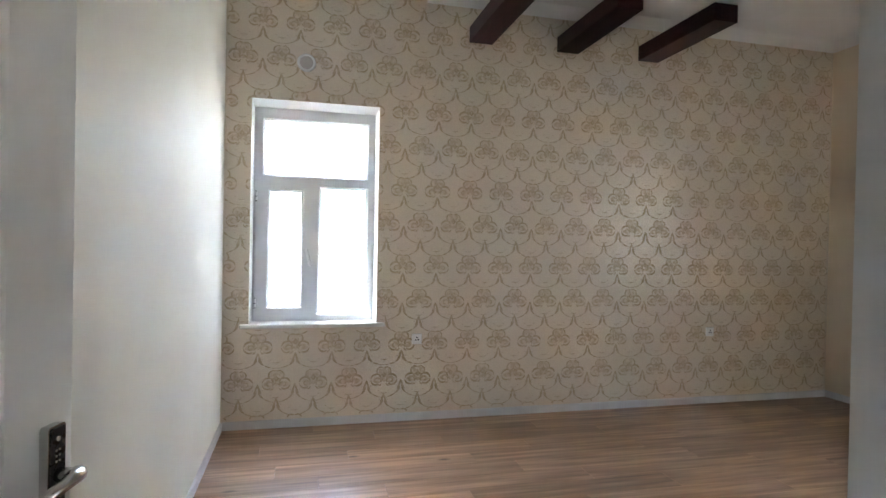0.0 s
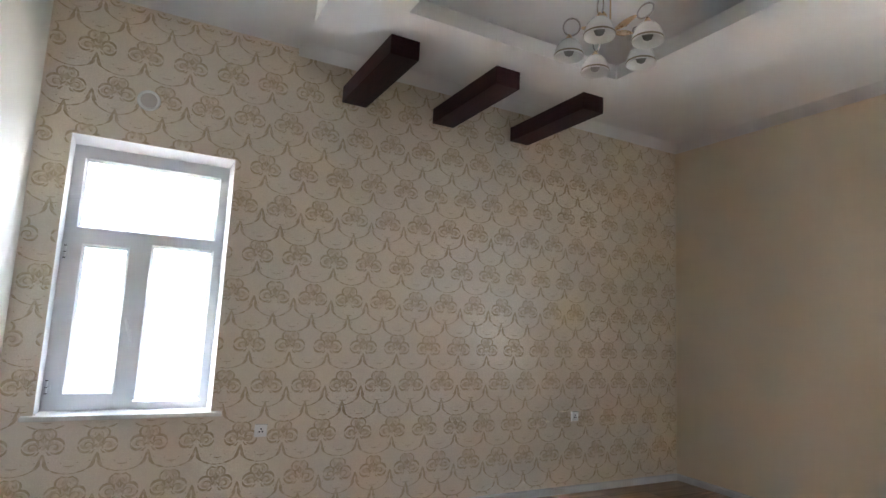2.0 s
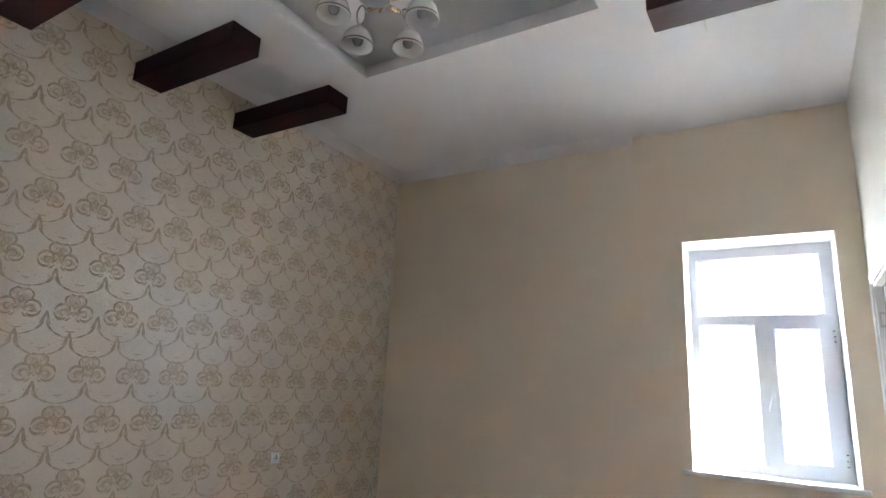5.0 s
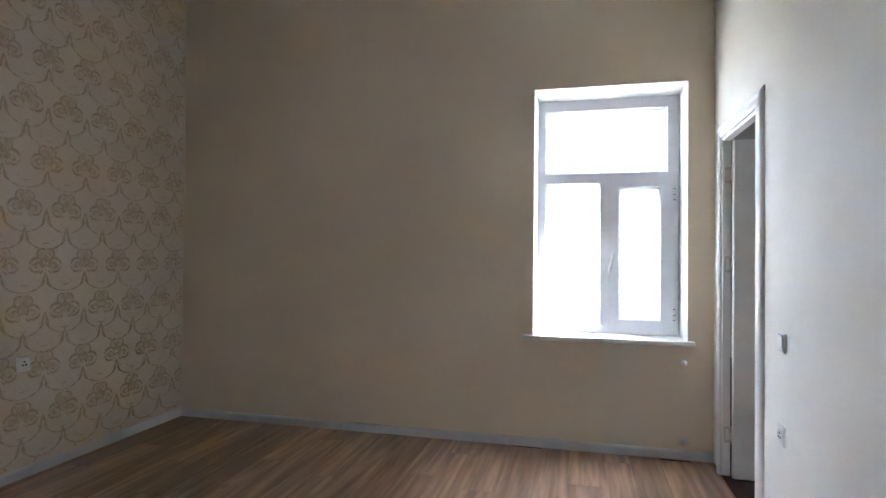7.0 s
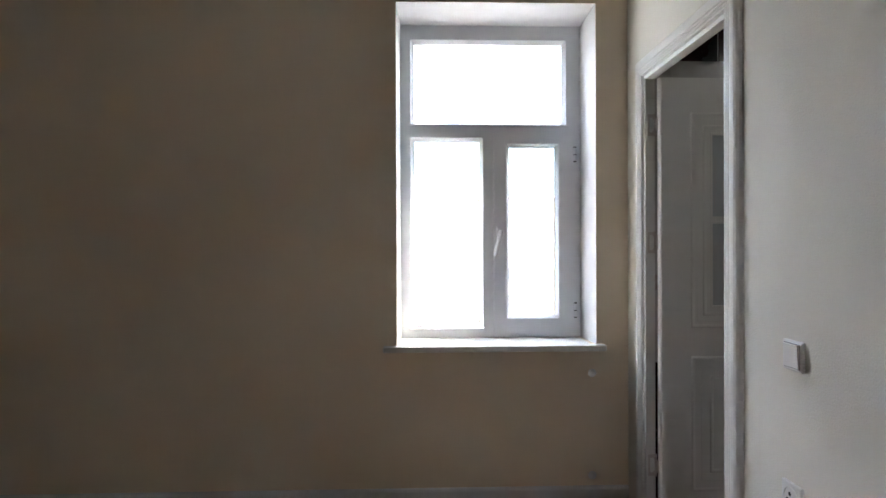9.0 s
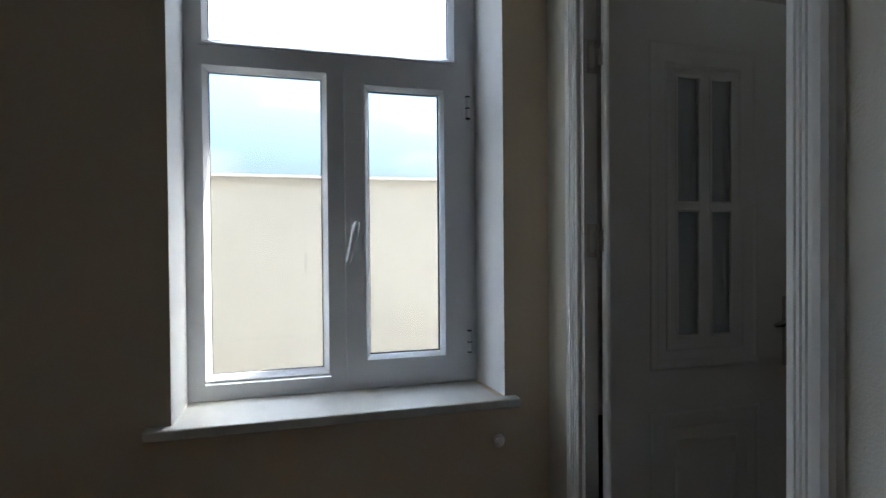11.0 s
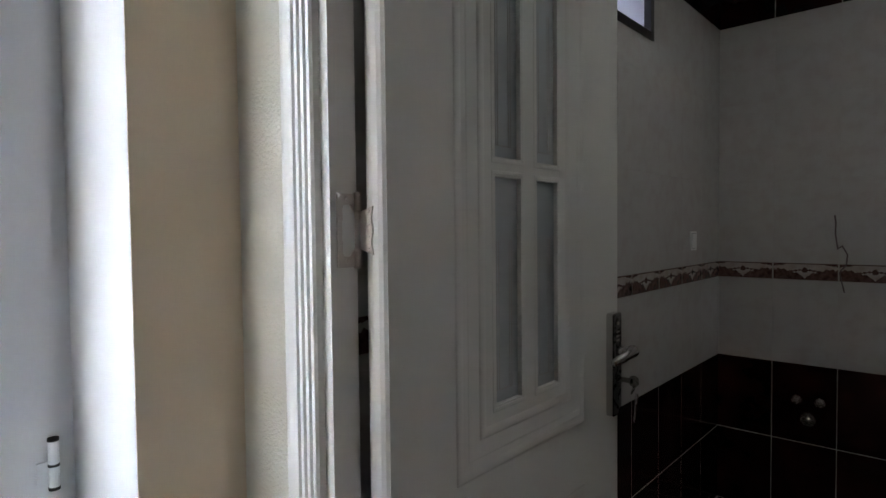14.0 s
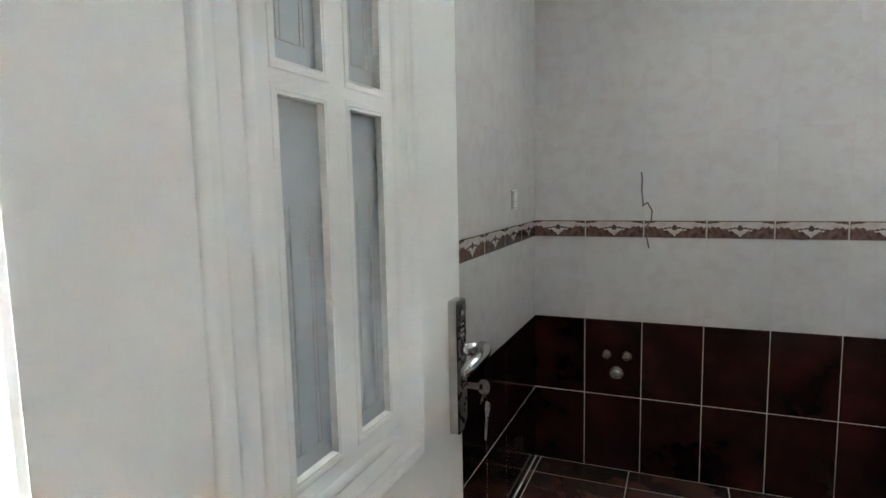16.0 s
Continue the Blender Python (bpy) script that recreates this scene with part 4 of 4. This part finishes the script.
rng = random.Random(11)
PW, PL = 0.193, 1.285
y, row = YA - 0.004, 0
while y > YD2 - 0.02:
    y0 = max(y - PW, YD2 - 0.02)
    x = XC - (0.60, 0.17, 1.02, 0.38, 0.85)[row % 5] + rng.uniform(-0.06, 0.06)
    while x < XB:
        a, b = max(x, XC), min(x + PL, XB)
        if b - a > 0.05:
            piece("plank", slab("plank", b - a - 0.0012, y - y0 - 0.0012, 0.009, 0.0012, PLANK), floor, pose((a + b) / 2, (y + y0) / 2, -0.009))
        x += PL
    y, row = y0, row + 1
piece("hall_floor", slab("hall_floor", XW - 0.12 - XC, YD2 - 0.02 - YF, 0.009, 0.001, YARD_GROUND), floor, pose((XW - 0.12 + XC) / 2, (YD2 - 0.02 + YF) / 2, -0.009))
part("threshold", soft_box(D2[0], D2[1], YD2 - 0.012, YD + 0.006, 0.0, 0.006, 0.003, 2), BEAM_WOOD, floor, "dark wooden threshold strip")

GAP = 0.0035
TW = 0.2415
bath_east = structure("wall_bath_east", boxes((XB - 0.0198, XB - 0.004, YF - 0.012, BW[0], 0, 2.55), (XB - 0.0198, XB - 0.004, BW[1], YD2, 0, 2.55),
                      (XB - 0.0198, XB - 0.004, BW[0], BW[1], 0, BW[2]), (XB - 0.0198, XB - 0.004, BW[0], BW[1], BW[3], 2.55)), GROUT, "maroon and beige tiled bathroom wall with a printed border", "wall")
BANDS = [(0.0, 0.343, "dark"), (0.343, 0.686, "dark"), (0.686, 1.049, "light"), (1.049, 1.124, "border"), (1.124, 1.480, "light"), (1.480, 1.836, "light"), (1.836, 2.192, "light"), (2.192, 2.55, "dark")]


def border_print():
    """The printed relief of one border tile: a dark upper line, leafy hills and a centre flower."""
    h, w = 0.0375, TW / 2 - 0.003
    vs, fs = [], []

    def poly(pts):
        base = len(vs)
        vs.extend((a, b, 0.0004) for a, b in pts)
        fs.append(tuple(range(base, base + len(pts))))
    poly([(-w, h - 0.0055), (w, h - 0.0055), (w, h - 0.002), (-w, h - 0.002)])
    for s in (-1, 1):
        rise = ((1.0, 0.012), (0.93, 0.005), (0.86, 0.015), (0.76, 0.008), (0.66, 0.013), (0.56, 0.002), (0.45, 0.005), (0.34, -0.006), (0.24, -0.003),
                (0.14, -0.015), (0.06, -0.021), (0.0, -0.031))
        hills = [(s * w * u, v) for u, v in rise] + [(0, 0)]
        for a, b in zip(hills[:-2], hills[1:-1]):
            poly([(a[0], -h + 0.003), (b[0], -h + 0.003), b, a] if s < 0 else [(b[0], -h + 0.003), (a[0], -h + 0.003), a, b])
        # garland drooping from the upper line towards both ends
        for u0, u1, drop in ((0.62, 0.78, 0.006), (0.78, 0.92, 0.009), (0.92, 1.0, 0.012)):
            corner = [(s * w * u0, h - 0.0055), (s * w * u1, h - 0.0055), (s * w * u1, h - 0.0055 - drop), (s * w * u0, h - 0.0055 - drop * 0.4)]
            poly(corner if s < 0 else corner[::-1])
        for k in range(3):
            cx, cy = s * w * (0.16 + 0.13 * k), 0.006 - 0.003 * k
            poly([(cx - 0.010, cy), (cx, cy - 0.004), (cx + 0.010, cy + 0.001), (cx, cy + 0.006)])
    poly([(-0.006, -0.004), (0.006, -0.004), (0.013, 0.006), (0.006, 0.016), (0, 0.020), (-0.006, 0.016), (-0.013, 0.006)])
    me_ = bpy.data.meshes.new("border_print")
    me_.from_pydata(vs, [], fs)
    me_.materials.append(BORDER_PRINT)
    return me_


PRINT = border_print()
TILE_OF = {"dark": ("maroon_tile", TILE_DARK), "light": ("beige_tile", TILE_LIGHT), "border": ("border_tile", TILE_BORDER)}


def around(a0, a1, b0, b1, hole):
    """The rectangles of a0..a1, b0..b1 that lie outside the hole."""
    if not hole or a1 <= hole[0] or a0 >= hole[1] or b1 <= hole[2] or b0 >= hole[3]:
        return [(a0, a1, b0, b1)]
    c0, c1 = max(a0, hole[0]), min(a1, hole[1])
    rows = [(a0, c0, b0, b1), (c1, a1, b0, b1), (c0, c1, b0, hole[2]), (c0, c1, hole[3], b1)]
    return [r for r in rows if r[1] - r[0] > 0.012 and r[3] - r[2] > 0.012]


def tile_run(parent, length, place, hole=None):
    """Columns of tiles from the corner; place(d, z) gives the pose of a tile whose middle is d from the corner."""
    n = int(math.ceil(length / TW))
    for i in range(n):
        a, b = i * TW, min((i + 1) * TW, length)
        if b - a < 0.03:
            continue
        for z0, z1, sort in BANDS:
            nm, mt = TILE_OF[sort]
            gap = 0.0002 if sort == "light" else GAP
            for a0, a1, b0, b1 in around(a, b, z0, z1, hole):
                ob = piece(nm, slab(nm, a1 - a0 - gap, b1 - b0 - gap, 0.010, 0.0001 if sort == "light" else 0.0010, mt), parent, place((a0 + a1) / 2, (b0 + b1) / 2))
            if sort == "border" and b - a > TW - 0.001:
                pr = new("border_print", PRINT)
                pr.parent = ob
                pr.matrix_basis = pose(0, 0, 0.0101)


tile_run(wall_bath, XB - 0.012 - XW, lambda d, z: pose(XB - 0.004 - d, YF - 0.010, z, 90, 0, 180))
tile_run(bath_east, YD2 - YF, lambda d, z: pose(XB - 0.011, YF + d, z, 90, 0, -90), (BW[0] - YF, BW[1] - YF, BW[2], BW[3]))
bath_floor = structure("floor_bathroom", boxes((XW, XB - 0.02, YF, YD2 - 0.02, -0.0088, 0.0009)), GROUT, "dark brown tiled bathroom floor", "floor")
xs = [XB - 0.024, 5.645] + [5.645 - 0.397 * k for k in range(1, 8)]
ys = [YF, -1.240] + [-1.240 + 0.397 * k for k in range(1, 6)] + [YD2 - 0.014]
for x1, x0 in zip(xs, xs[1:]):
    for ya, yb in zip(ys, ys[1:]):
        if x0 > XW and yb - ya > 0.02:
            piece("floor_tile", slab("floor_tile", x1 - x0 - 0.004, yb - ya - 0.004, 0.006, 0.001, TILE_FLOOR), bath_floor, pose((x0 + x1) / 2, (ya + yb) / 2, -0.004))
